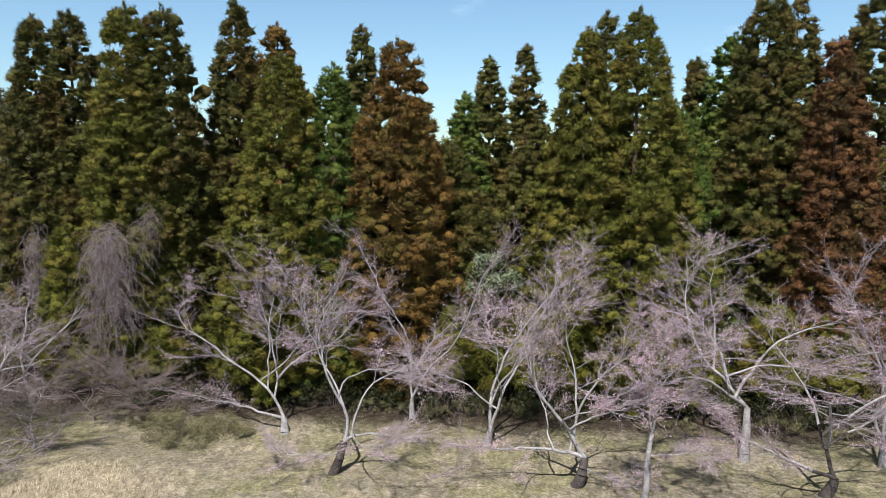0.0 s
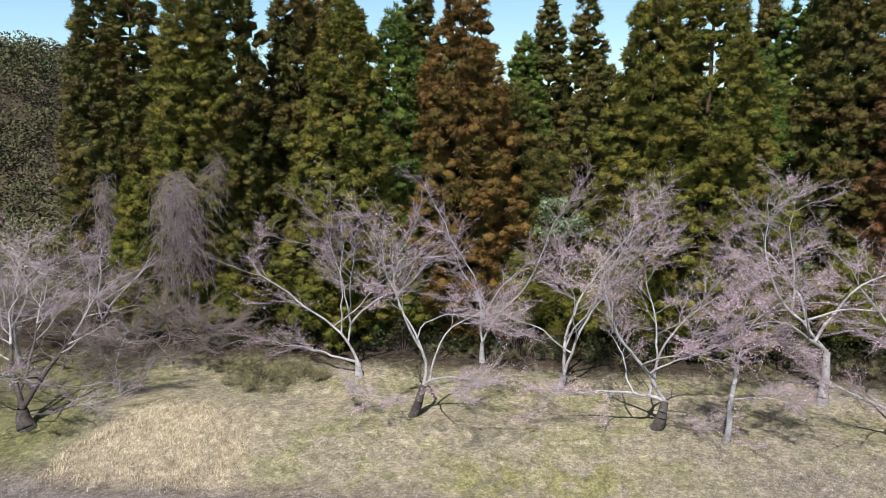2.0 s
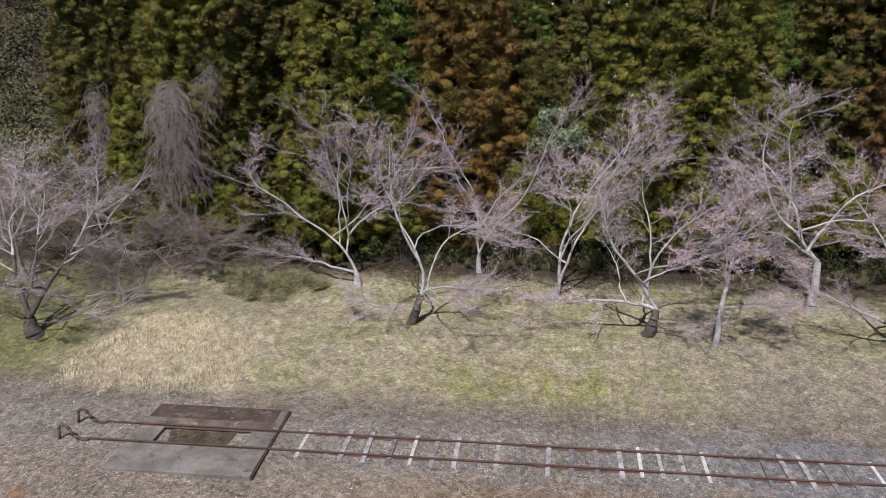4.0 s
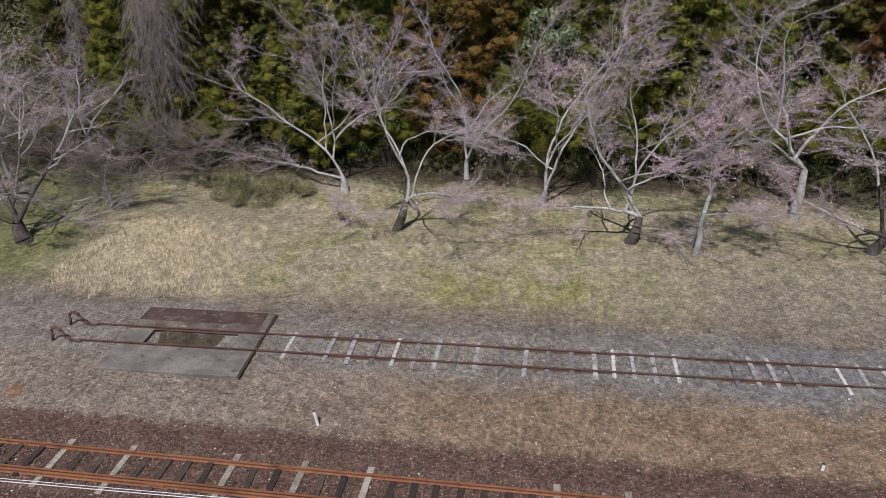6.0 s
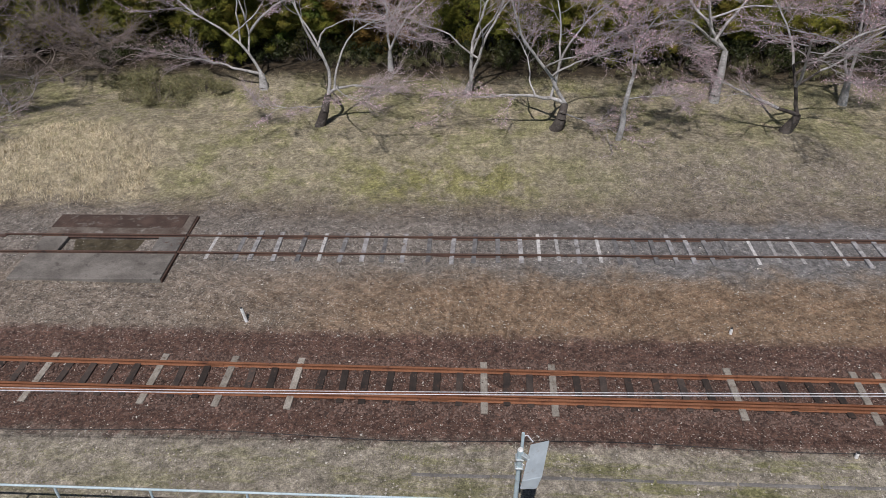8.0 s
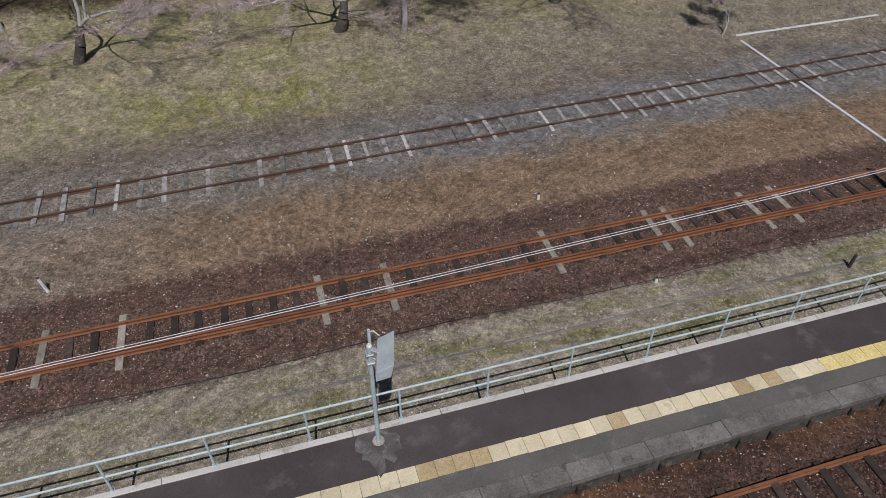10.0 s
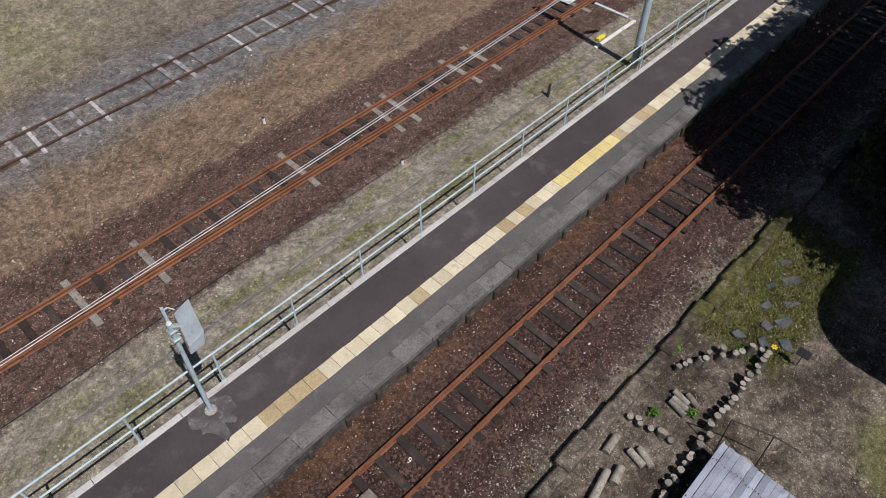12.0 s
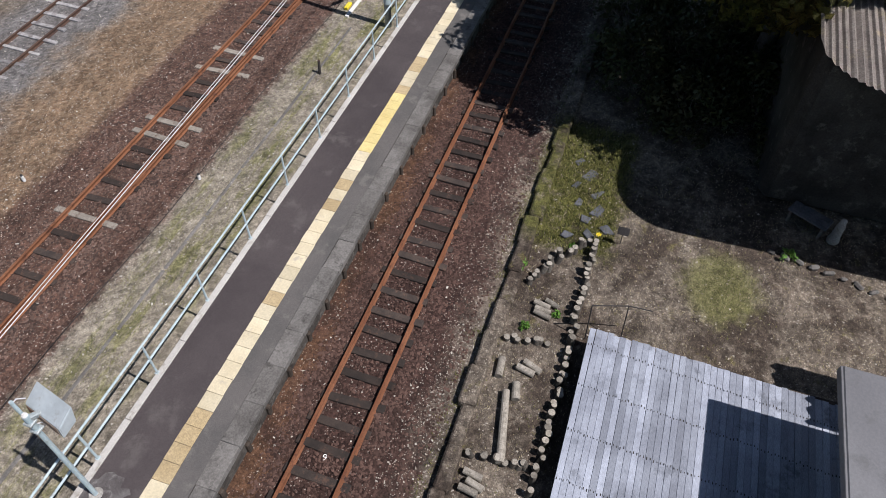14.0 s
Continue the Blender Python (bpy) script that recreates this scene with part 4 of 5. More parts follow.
D, O, G, B, R = "deep", "olive", "green", "brown", "russet"
LAB = {D: "tall deep green cedar with sparse bronzed tip", O: "tall olive-green cedar with dense rounded tufts", G: "fresh green cedar with feathery tufts",
       B: "bronze-brown cedar with heavy drooping tufts", R: "russet-brown cedar among green ones"}
CEDARS = [  # x, y, top, radius, colour, density, slimness
    (-31.5, 30, 24.2, 3.0, D, 1, 0.71), (-29.6, 31, 24.7, 3.1, D, 1, 0.66), (-23.4, 27, 24.1, 3.1, O, 1.1, 0.58), (-21.7, 28.2, 24.2, 3.4, D, 1.1, 0.58),
    (-18.5, 32, 25.4, 3.1, D, 1, 0.75), (-16.0, 33, 24.0, 3.3, B, 1, 0.66), (-13.6, 26.6, 21.0, 4.1, O, 1.2, 0.71), (-10.9, 28, 20.6, 3.6, G, 1.1, 0.75),
    (-10.9, 36, 24.5, 2.6, D, .9, 0.75), (-6.8, 27.2, 21.8, 3.5, B, 1.2, 0.62), (-3.5, 36, 19.7, 2.7, G, .9, 0.75), (-1.8, 38, 22.5, 2.7, D, .9, 0.78),
    (0.85, 38, 23.3, 2.8, D, .9, 0.78), (4.3, 29.4, 22.7, 4.0, O, 1.2, 0.85), (5.9, 33, 24.4, 3.2, D, 1, 0.71), (7.0, 27.5, 23.4, 4.7, O, 1.3, 0.85),
    (12.4, 36, 21.9, 2.9, D, .9, 0.75), (13.9, 33, 23.0, 3.3, G, 1, 0.58), (15.3, 31, 25.0, 3.4, D, 1, 0.62), (18.0, 34, 25.4, 3.3, D, 1, 0.66),
    (18.4, 28.6, 21.8, 3.0, R, 1.15, 0.71), (22.5, 32, 26.2, 4.2, D, 1.1, 0.58), (-26.5, 33, 22.0, 3.2, D, .9, 0.66), (-20.0, 36, 21.5, 3.2, D, .9, 0.66),
    (-7.3, 33, 19.5, 3.2, D, .9, 0.66), (1.6, 33, 17.5, 3.4, D, .9, 0.66), (10.3, 31, 18.0, 3.3, G, 1, 0.66), (26.5, 29.5, 24.0, 3.6, D, 1, 0.66), (-4.2, 31, 16.0, 3.4, D, .9, 0.66),
    (-2.2, 30.0, 13.0, 3.0, D, .9, 0.75), (-26.5, 24.8, 10.8, 1.5, O, 1.2, 0.5)]
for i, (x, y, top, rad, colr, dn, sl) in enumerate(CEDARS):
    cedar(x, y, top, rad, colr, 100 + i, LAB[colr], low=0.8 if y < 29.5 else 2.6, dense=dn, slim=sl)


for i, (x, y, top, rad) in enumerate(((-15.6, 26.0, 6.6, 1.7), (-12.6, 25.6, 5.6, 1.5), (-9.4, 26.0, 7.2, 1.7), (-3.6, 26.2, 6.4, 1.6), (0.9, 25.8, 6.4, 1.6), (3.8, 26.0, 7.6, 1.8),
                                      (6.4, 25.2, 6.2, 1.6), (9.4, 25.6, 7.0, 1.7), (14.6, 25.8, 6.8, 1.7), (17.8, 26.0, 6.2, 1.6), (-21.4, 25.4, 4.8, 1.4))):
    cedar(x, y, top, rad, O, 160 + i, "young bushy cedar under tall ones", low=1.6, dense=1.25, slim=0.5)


def mound_of_leaves(name, label, category, x, y, rx, ry, h, mat, seed, n, length, width, kind="", z=None, group="", k=60):
    """A shrub: stems from the ground and clumps of leaf blades with gaps between."""
    rng = np.random.default_rng(seed)
    z0 = float(lie(x, y)) if z is None else z
    t = thing(name, label, category, (x, y, z0), kind=kind, group=group)
    a, u = rng.random(n) * 2 * np.pi, np.sqrt(rng.random(n))
    cx, cy = rx * u * np.cos(a), ry * u * np.sin(a)
    cz = h * (1 - 0.65 * u ** 2) * rng.uniform(0.25, 1.0, n)
    c = np.stack([cx, cy, cz], 1)
    d = rng.normal(0, 1, (n, k, 3)) + np.array([0, -0.3, 0.5])
    d /= np.linalg.norm(d, axis=2, keepdims=True)
    s = min(rx, ry, h) * 0.34 * rng.uniform(0.6, 1.3, (n, 1, 1))
    p = c[:, None] + d * s * rng.uniform(0.55, 1.1, (n, k, 1))
    tagged(link("foliage", mesh_np("foliage", *sprays(p.reshape(-1, 3), d.reshape(-1, 3), length, width, rng, 0.6, 0.2)), M[mat], t), kind="stuff")
    segs = np.concatenate([np.stack([cx * 0.35, cy * 0.35, 0 * cx - 0.1], 1), c, np.full((n, 1), 0.02), np.full((n, 1), 0.008)], 1)
    tagged(link("stemwork", mesh_np("stemwork", *tubes(segs, 3)), M["shrub_twig"], t), kind="stuff")
    return t


for i, (x, y, s) in enumerate(((-37, 28, 3.2), (-40.5, 34, 3.6), (-36, 36, 4.0), (-45, 33, 3.0), (-47, 42, 4.5), (-41, 44, 4.5))):
    mound_of_leaves("edge_bush", "green bush at the wood's far edge", "bush", x, y, s * 0.8, s * 0.8, s, "under" if i % 2 else "sasa", 540 + i, 46, 0.32, 0.13, group="bushes beyond the wood")
# a belt of undergrowth at the foot of the wood, leaves blackened for shade, with shrubs in front
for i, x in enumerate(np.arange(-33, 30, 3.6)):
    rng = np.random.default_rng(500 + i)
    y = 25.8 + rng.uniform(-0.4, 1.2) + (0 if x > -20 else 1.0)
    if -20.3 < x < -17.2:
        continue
    mound_of_leaves("undergrowth_bush", "undergrowth bush under cedars, leaf colour mostly darkened for shade", "bush", float(x + rng.uniform(-.5, .5)), float(y), 1.9, 1.5, float(rng.uniform(1.2, 2.8)),
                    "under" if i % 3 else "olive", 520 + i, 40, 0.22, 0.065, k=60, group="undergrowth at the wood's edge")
# extra row whose near-black leaves stand in for the shaded hollow under the cedars
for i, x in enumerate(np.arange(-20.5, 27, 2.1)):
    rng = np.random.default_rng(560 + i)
    mound_of_leaves("undergrowth_bush", "low undergrowth under cedars, leaves near black to paint shade", "bush", float(x + rng.uniform(-.5, .5)), float(23.9 + rng.uniform(-0.5, 0.4)), 1.35, 0.9, float(rng.uniform(0.9, 1.9)),
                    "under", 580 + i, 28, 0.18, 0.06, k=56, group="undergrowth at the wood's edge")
mound_of_leaves("broadleaf_tree", "pale glossy broadleaf evergreen among cedars", "bush", -1.2, 27.4, 1.7, 1.4, 2.9, "broadleaf", 77, 34, 0.26, 0.11, z=7.0)
part("stem", rod((0, 0, -6), (0, 0, 1.5), 0.14, 0.07, 8), M["bark_cedar"], bpy.data.objects["broadleaf_tree"])
mound_of_leaves("dwarf_bamboo", "clump of yellow-green dwarf bamboo on turf", "bush", -16.7, 18.6, 1.9, 1.3, 1.6, "sasa", 80, 50, 0.20, 0.028, k=90)
mound_of_leaves("dwarf_bamboo", "clump of yellow-green dwarf bamboo on turf", "bush", -14.8, 19.8, 1.5, 1.0, 1.0, "sasa", 81, 30, 0.20, 0.028, k=90)
for i, (x, y, w, h) in enumerate(((-19.0, 19.6, 1.6, 1.3), (-5.0, 22.3, 1.6, 1.1), (-2.6, 22.6, 1.2, 1.2), (3.5, 22.4, 1.4, 0.9), (8.5, 21.5, 1.7, 1.0), (14.5, 22, 1.6, 1.2), (17.5, 21.6, 1.5, 0.9), (-8.0, 22.8, 1.3, 0.8), (21.5, 21, 1.6, 1.1), (25.5, 20, 1.6, 1.0))):
    mound_of_leaves("low_shrub", "low dry yellow-green shrub at turf edge", "bush", x, y + 0.6, w, 0.6, h * 0.75, "sasa", 90 + i, 20, 0.20, 0.03, group="low shrubs at the turf edge")

# ------------------------------------------------------------------ bare cherry trees


def grow(rng, p, d, length, r0, r1, n, bend, up, segs):
    """A bent limb: adds its pieces to segs and returns its points and ways."""
    pts, ways = [p], [d]
    for i in range(n):
        d = d + rng.normal(0, bend, 3) + np.array([0, 0, up])
        d = d / np.linalg.norm(d)
        q = p + d * length / n
        ra, rb = r0 + (r1 - r0) * i / n, r0 + (r1 - r0) * (i + 1) / n
        segs.append((*p, *q, ra, rb))
        p = q
        pts.append(p), ways.append(d)
    return np.array(pts), np.array(ways)


def fan(rng, p, d, count, spread, flat_z, lo, hi):
    """Ways that leave points p (n, 3) to the side of ways d, count at each."""
    n = len(p)
    base = np.repeat(p, count, 0)
    w = np.repeat(d, count, 0)
    side = np.cross(w, rng.normal(0, 1, (n * count, 3)))
    side /= np.maximum(np.linalg.norm(side, axis=1, keepdims=True), 1e-6)
    side[:, 2] *= flat_z
    w = w * 0.8 + side * spread + np.array([0, 0, 0.06])
    w /= np.linalg.norm(w, axis=1, keepdims=True)
    return base, w, rng.uniform(lo, hi, (n * count, 1))


def cherry(name, label, x, y, limbs, seed, trunk_h=0.9, trunk_r=0.16, lean=(0, 0), twig="twig", bark="bark_cherry", trunk_bark=None, bloom=1.0, group="cherry trees on the turf",
           category="cherry tree", side=2.7, fine=1.0, dark_limbs=0.0):
    """limbs: rows of heading in degrees, rise in degrees, length, radius. Side boughs leave each limb, then branchlets, then twigs with buds."""
    rng = np.random.default_rng(seed)
    z0 = float(lie(x, y)) - 0.1
    t = thing(name, label, category, (x, y, z0), group=group)
    big, mid, small = [], [], []
    fork = np.array([lean[0], lean[1], trunk_h])
    trunk_segs = []
    grow(rng, np.zeros(3), fork / np.linalg.norm(fork), float(np.linalg.norm(fork)), trunk_r * 1.3, trunk_r * 0.72, 6, 0.09, 0, trunk_segs)
    fork = np.array(trunk_segs[-1][3:6])
    tip_p, tip_d, leaders = [], [], []
    for i, (head, rise, length, r) in enumerate(limbs):
        r = max(r * 0.74, trunk_r * 0.42 if i < 2 else 0)
        if i < 2 and rise > 40:
            rise += 9
        if rise < 20:
            length *= 0.82
        ca, sa = math.cos(radians(rise)), math.sin(radians(rise))
        d = np.array([math.sin(radians(head)) * ca, math.cos(radians(head)) * ca, sa])
        out = np.array([math.sin(radians(head)), math.cos(radians(head)), 0])
        own = []
        start = fork
        if i > 1 and rise < 25:       # low boughs leave the trunk itself
            start = np.array(trunk_segs[3][3:6])
        elif i > 1:                   # the rest fork off the two leaders
            start = leaders[i % len(leaders)][1 + i // 2]
            length *= 0.9
        pts, ways = grow(rng, start, d - 0.12 * out * (rise > 40), length, r, r * 0.12, 14, 0.15, -0.008, own)
        if rise > 25 and len(leaders) < 2:
            leaders.append(pts)
        big.append(own)
        for j in range(4 if rise < 25 else 6, 15):
            if rng.random() < 0.08:
                continue
            L = side * (0.72 + 0.36 * math.sin(math.pi * (j - 4) / 12)) * rng.uniform(0.6, 1.25) * min(1.0, length / 5.5)
            across = np.cross(ways[j], np.array([0, 0, 1.0]))
            across /= max(np.linalg.norm(across), 1e-6)
            b = ways[j] * 0.55 + across * rng.choice((-1, 1)) * rng.uniform(0.4, 1.0) + out * rng.uniform(-0.1, 0.6) + np.array([0, 0, rng.uniform(-0.15, 0.2)])
            b /= np.linalg.norm(b)
            p2, w2 = grow(rng, pts[j], b, L, max(0.015, own[j - 1][7] * 0.5), 0.007, 7, 0.13, 0.02, mid)
            for m in range(2, 8):
                for _ in range(2 if m % 3 else 1):
                    s2 = np.cross(w2[m], rng.normal(0, 1, 3))
                    s2 /= np.linalg.norm(s2)
                    s2[2] *= 0.35
                    b2 = w2[m] * 0.75 + s2 * 0.75 + np.array([0, 0, 0.05])
                    p3, w3 = grow(rng, p2[m], b2 / np.linalg.norm(b2), L * 0.36 * rng.uniform(0.5, 1.3), 0.0085, 0.005, 3, 0.13, 0.01, small)
                    tip_p.append(p3), tip_d.append(w3)
        tip_p.append(pts[-4:]), tip_d.append(ways[-4:])
    base, w, L = fan(rng, np.concatenate(tip_p), np.concatenate(tip_d), 4, 0.70, 0.5, 0.12, 0.44)
    tip = base + w * L
    link("trunk", mesh_np("trunk", *tubes(trunk_segs, 10)), M[trunk_bark or bark], t)
    for own in big:
        cut = int(len(own) * dark_limbs)
        me = mesh_np("limb", *tubes(own, 7))
        ob = link("limb", me, M[bark], t)
        if cut:      # old dark bark on the lower limb
            me.materials.append(M[trunk_bark or bark])
            me.polygons.foreach_set("material_index", [1 if i < cut * 7 else 0 for i in range(len(me.polygons))])
    tagged(link("branchwork", mesh_np("branchwork", *tubes(mid, 4)), M[bark], t), kind="stuff")
    s = np.array(small)
    s[:, 6:] *= fine
    tp = np.concatenate([base, tip, np.full((len(base), 1), 0.0044 * fine), np.full((len(base), 1), 0.003)], 1)
    tagged(link("twigwork", mesh_np("twigwork", *joined([ribbons(s, rng), ribbons(s, rng), ribbons(tp, rng)])), M[twig], t), kind="stuff")
    if bloom:
        buds = np.concatenate([tip, (tip + base) / 2])
        # buds come in drifts, thick on some boughs and absent from others
        drift = np.sin(buds[:, 0] * 1.9 + seed) + np.sin(buds[:, 1] * 1.6 + seed * 2) + np.sin(buds[:, 2] * 2.1 + seed * 3)
        buds = buds[rng.random(len(buds)) < bloom * np.clip(0.22 + 0.22 * drift, 0.02, 0.75)]
        buds = buds + rng.normal(0, 0.03, buds.shape)
        tagged(link("blossom", mesh_np("blossom", *sprays(buds, rng.normal(0, 1, buds.shape), 0.050, 0.040, rng, 0.5)), M["blossom"], t), kind="stuff")
    return t


CH = "bare pink-budded cherry tree"
cherry("cherry_tree", CH + ", dark leaning trunk", -8.05, 16.1, [(80, 63, 7.6, .105), (92, 30, 2.6, .08), (-62, 72, 7.1, .085), (30, 76, 7.1, .075), (-95, 4, 3.7, .05), (178, 39, 4.5, .055), (8, 43, 5.4, .06)], 11, 1.5, .20, (.65, 0), trunk_bark="bark_dark")
cherry("cherry_tree", CH + ", forked low over turf", -11.7, 20.2, [(-85, 47, 8.2, .11), (-88, 17, 6.9, .075), (-30, 67, 7.8, .08), (85, 51, 7.3, .10), (30, 72, 7.8, .07), (178, 43, 4.8, .06), (95, 30, 4.8, .06)], 12, .85, .20, (-.1, 0), bloom=.9)
cherry("cherry_tree", CH + ", wide grey limbs", -1.1, 19.8, [(-80, 56, 8.9, .12), (70, 55, 8.9, .10), (-20, 74, 9.3, .08), (-100, 40, 5.8, .07), (100, 40, 5.8, .07), (172, 43, 4.8, .06)], 13, .9, .19, (-.1, 0), bloom=.9)
cherry("cherry_tree", CH + ", dark split trunk", 3.0, 16.2, [(-80, 49, 6.9, .10), (-95, 26, 5.2, .08), (-10, 68, 7.6, .09), (60, 59, 7.3, .09), (90, 36, 5.0, .07), (100, 6, 3.7, .05), (175, 38, 4.5, .06), (-30, 39, 5.4, .06)], 14, 1.3, .23, (.6, 0), bloom=1.4, trunk_bark="bark_dark")
cherry("cherry_tree", CH + ", single slender leaning stem", 5.8, 15.2, [(70, 73, 5.4, .075), (-70, 53, 3.7, .04), (95, 49, 3.2, .04), (84, 5, 3.2, .035), (10, 59, 3.7, .035)], 15, 2.9, .115, (.75, 0.1), bloom=1.0, side=1.7)
cherry("cherry_tree", CH + ", full rounded crown", 11.3, 19.5, [(-75, 55, 8.2, .11), (-95, 36, 6.0, .07), (-10, 76, 8.9, .10), (70, 55, 8.2, .11), (95, 38, 6.9, .08), (175, 43, 5.2, .06), (20, 53, 6.9, .07)], 16, 2.6, .2, (0.1, 0), bloom=1.1)
cherry("cherry_tree", CH + ", dark twisted trunk low over turf", 13.6, 16.2, [(-80, 43, 6.7, .11), (-95, 22, 4.8, .08), (-10, 65, 7.1, .10), (70, 49, 6.9, .10), (95, 30, 5.8, .08), (175, 40, 4.8, .06)], 17, 1.0, .23, (.4, 0), bloom=1.3, trunk_bark="bark_dark", dark_limbs=0.25)
cherry("cherry_tree", CH + ", dark bent trunk at turf edge", -25.9, 13.4, [(-60, 55, 5.4, .15), (62, 51, 6.9, .13), (20, 63, 6.5, .12), (-100, 34, 5.2, .13), (85, 8, 5.2, .06), (170, 40, 4.3, .08)], 18, 1.0, .34, (-.25, 0), bloom=.3, trunk_bark="bark_dark", dark_limbs=0.6)
cherry("cherry_tree", CH + ", behind others by the wood", -5.3, 22.6, [(-50, 59, 9.1, .09), (40, 63, 9.3, .09), (90, 43, 6.0, .07), (-95, 41, 6.0, .07)], 19, 1.2, .14, bloom=.5)
cherry("cherry_tree", CH + ", behind others by the wood", 17.6, 19.4, [(-50, 55, 8.6, .1), (40, 55, 8.2, .1), (100, 38, 6.0, .08), (-105, 40, 6.5, .08), (172, 37, 5.0, .07)], 20, 1.4, .19, bloom=1.2)
cherry("cherry_tree", CH + ", grown at the far end of the turf", 23.3, 18.4, [(-60, 47, 6.7, .1), (40, 53, 6.9, .1), (100, 40, 5.6, .08), (-110, 36, 5.6, .08)], 21, 1.0, .18, bloom=1.1, trunk_bark="bark_dark")
cherry("sapling", "thin bare sapling leaning on turf", 20.2, 11.7, [(60, 53, 2.8, .035), (10, 43, 2.2, .03), (-60, 53, 1.9, .025)], 22, .5, .05, (.2, 0), bloom=.2, group="", category="sapling", side=1.4)
for i, (x, y, s) in enumerate(((-23.6, 17.2, 1.0), (-22.6, 20.6, 1.15), (-28.5, 19.5, 1.3), (-20.4, 21.6, 1.0), (-31.5, 17.0, 1.2), (-35.5, 25.0, 1.5), (-42.0, 27.0, 1.3))):
    cherry("bare_shrub", "bare brownish-grey shrub at the wood's edge", x, y, [(h + 20 * i, 24 + 16 * (j % 3), 3.6 * s, .045) for j, h in enumerate((-120, -60, 0, 60, 110, 170))], 30 + i, .45, .09,
           twig="shrub_twig", bark="bark_cherry" if i == 0 else "shrub_twig", bloom=0, group="bare shrubs", category="shrub", side=2.6)
cherry("grey_tree", "pale grey bare tree before the wood", -27.5, 22.5, [(-60, 55, 6, .09), (40, 60, 6.4, .09), (90, 40, 5.0, .08), (-110, 38, 5.4, .08), (175, 40, 4, .07)], 41, 2.0, .15, bloom=.2, group="", category="tree")
cherry("grey_tree", "pale grey bare tree before the wood", -31.0, 19.5, [(-60, 50, 5.5, .09), (50, 55, 6.0, .09), (95, 35, 5.0, .08), (0, 65, 6, .08)], 42, 1.6, .15, bloom=.3, group="", category="tree")


def vine(x, y, top, low, width, seed, n):
    """Dead climbing stems that hang in a mat from a cedar."""
    rng = np.random.default_rng(seed)
    segs = []
    for _ in range(n):
        a = rng.uniform(-1, 1)
        p = np.array([x + a * width * rng.uniform(.3, 1), y + rng.normal(0, 0.3), top - abs(a) * 1.3 - rng.uniform(0, 0.75) ** 1.5 * (top - low)])
        d = np.array([rng.normal(0, 0.35), rng.normal(0, 0.25), 0.2])
        L = rng.uniform(0.12, 0.38) * (top - low)
        m = 9
        r = rng.uniform(0.005, 0.011)
        for i in range(m):
            d = d + rng.normal(0, 0.34, 3) + np.array([0, 0, -0.36])
            d = d / np.linalg.norm(d)
            q = p + d * L / m
            segs.append((*p, *q, r, r * 0.9))
            p = q
            if p[2] < low:
                break
    return tagged(link("hanging_vine", mesh_np("hanging_vine", *tubes(segs, 3)), M["vine"]), "mat of dead greyish-pink vines hanging on cedars", "vine", "hanging vines", "stuff")


vine(-23.1, 23.6, 11.6, 2.6, 1.15, 61, 900)
vine(-28.9, 25.5, 11.2, 5.5, 0.8, 62, 260)
vine(-21.0, 24.5, 12.8, 9.0, 0.6, 63, 160)
vine(-3.5, 23.4, 5.0, 1.2, 1.2, 64, 160)

# far wooded hillside beyond the wood
rng = np.random.default_rng(88)
n = 2300
hx, hy_ = rng.uniform(-125, -36, n), rng.uniform(46, 118, n)
keep = lie(hx, hy_) > 1.0
hx, hy_ = hx[keep], hy_[keep]
c = np.stack([hx, hy_, lie(hx, hy_) + rng.uniform(0.3, 2.6, len(hx))], 1)
k = 44
d = rng.normal(0, 1, (len(c), k, 3)) + np.array([0.1, -0.3, 0.5])
d /= np.linalg.norm(d, axis=2, keepdims=True)
p = c[:, None] + d * rng.uniform(0.9, 2.2, (len(c), 1, 1)) * np.array([1, 1, 1.3])
tagged(link("hillside_wood", mesh_np("hillside_wood", *sprays(p.reshape(-1, 3), d.reshape(-1, 3), 0.55, 0.28, rng, 0.6)), M["hill"]),
       "distant mixed wood covering a hillside", "woods", kind="stuff")
# ------------------------------------------------------------------ turf and stones


def scatter_blades(name, label, n, place, mat, seed, h, w, category="grass"):
    rng = np.random.default_rng(seed)
    xy = place(rng, n)
    z = lie(xy[:, 0], xy[:, 1])
    a = rng.random(len(xy)) * 2 * np.pi
    lean = rng.uniform(0.2, 1.0, len(xy))
    hh = h * rng.uniform(0.4, 1.3, len(xy))
    base = np.stack([xy[:, 0], xy[:, 1], z - 0.01], 1)
    tip = base + np.stack([np.cos(a) * lean * hh, np.sin(a) * lean * hh, hh], 1)
    s = np.stack([-np.sin(a), np.cos(a), 0 * a], 1) * w * rng.uniform(0.6, 1.4, (len(xy), 1))
    verts = np.stack([base - s, base + s, tip], 1).reshape(-1, 3)
    return tagged(link(name, mesh_np(name, verts, np.arange(len(verts)).reshape(-1, 3)), M[mat]), label, category, kind="stuff")


def rect(x0, x1, y0, y1, clump=0.0):
    def place(rng, n):
        p = np.stack([rng.uniform(x0, x1, n), rng.uniform(y0, y1, n)], 1)
        if clump:
            m = max(1, n // 14)
            cs = np.stack([rng.uniform(x0, x1, m), rng.uniform(y0, y1, m)], 1)
            p = cs[rng.integers(0, m, n)] + rng.normal(0, clump, (n, 2))
        return p
    return place


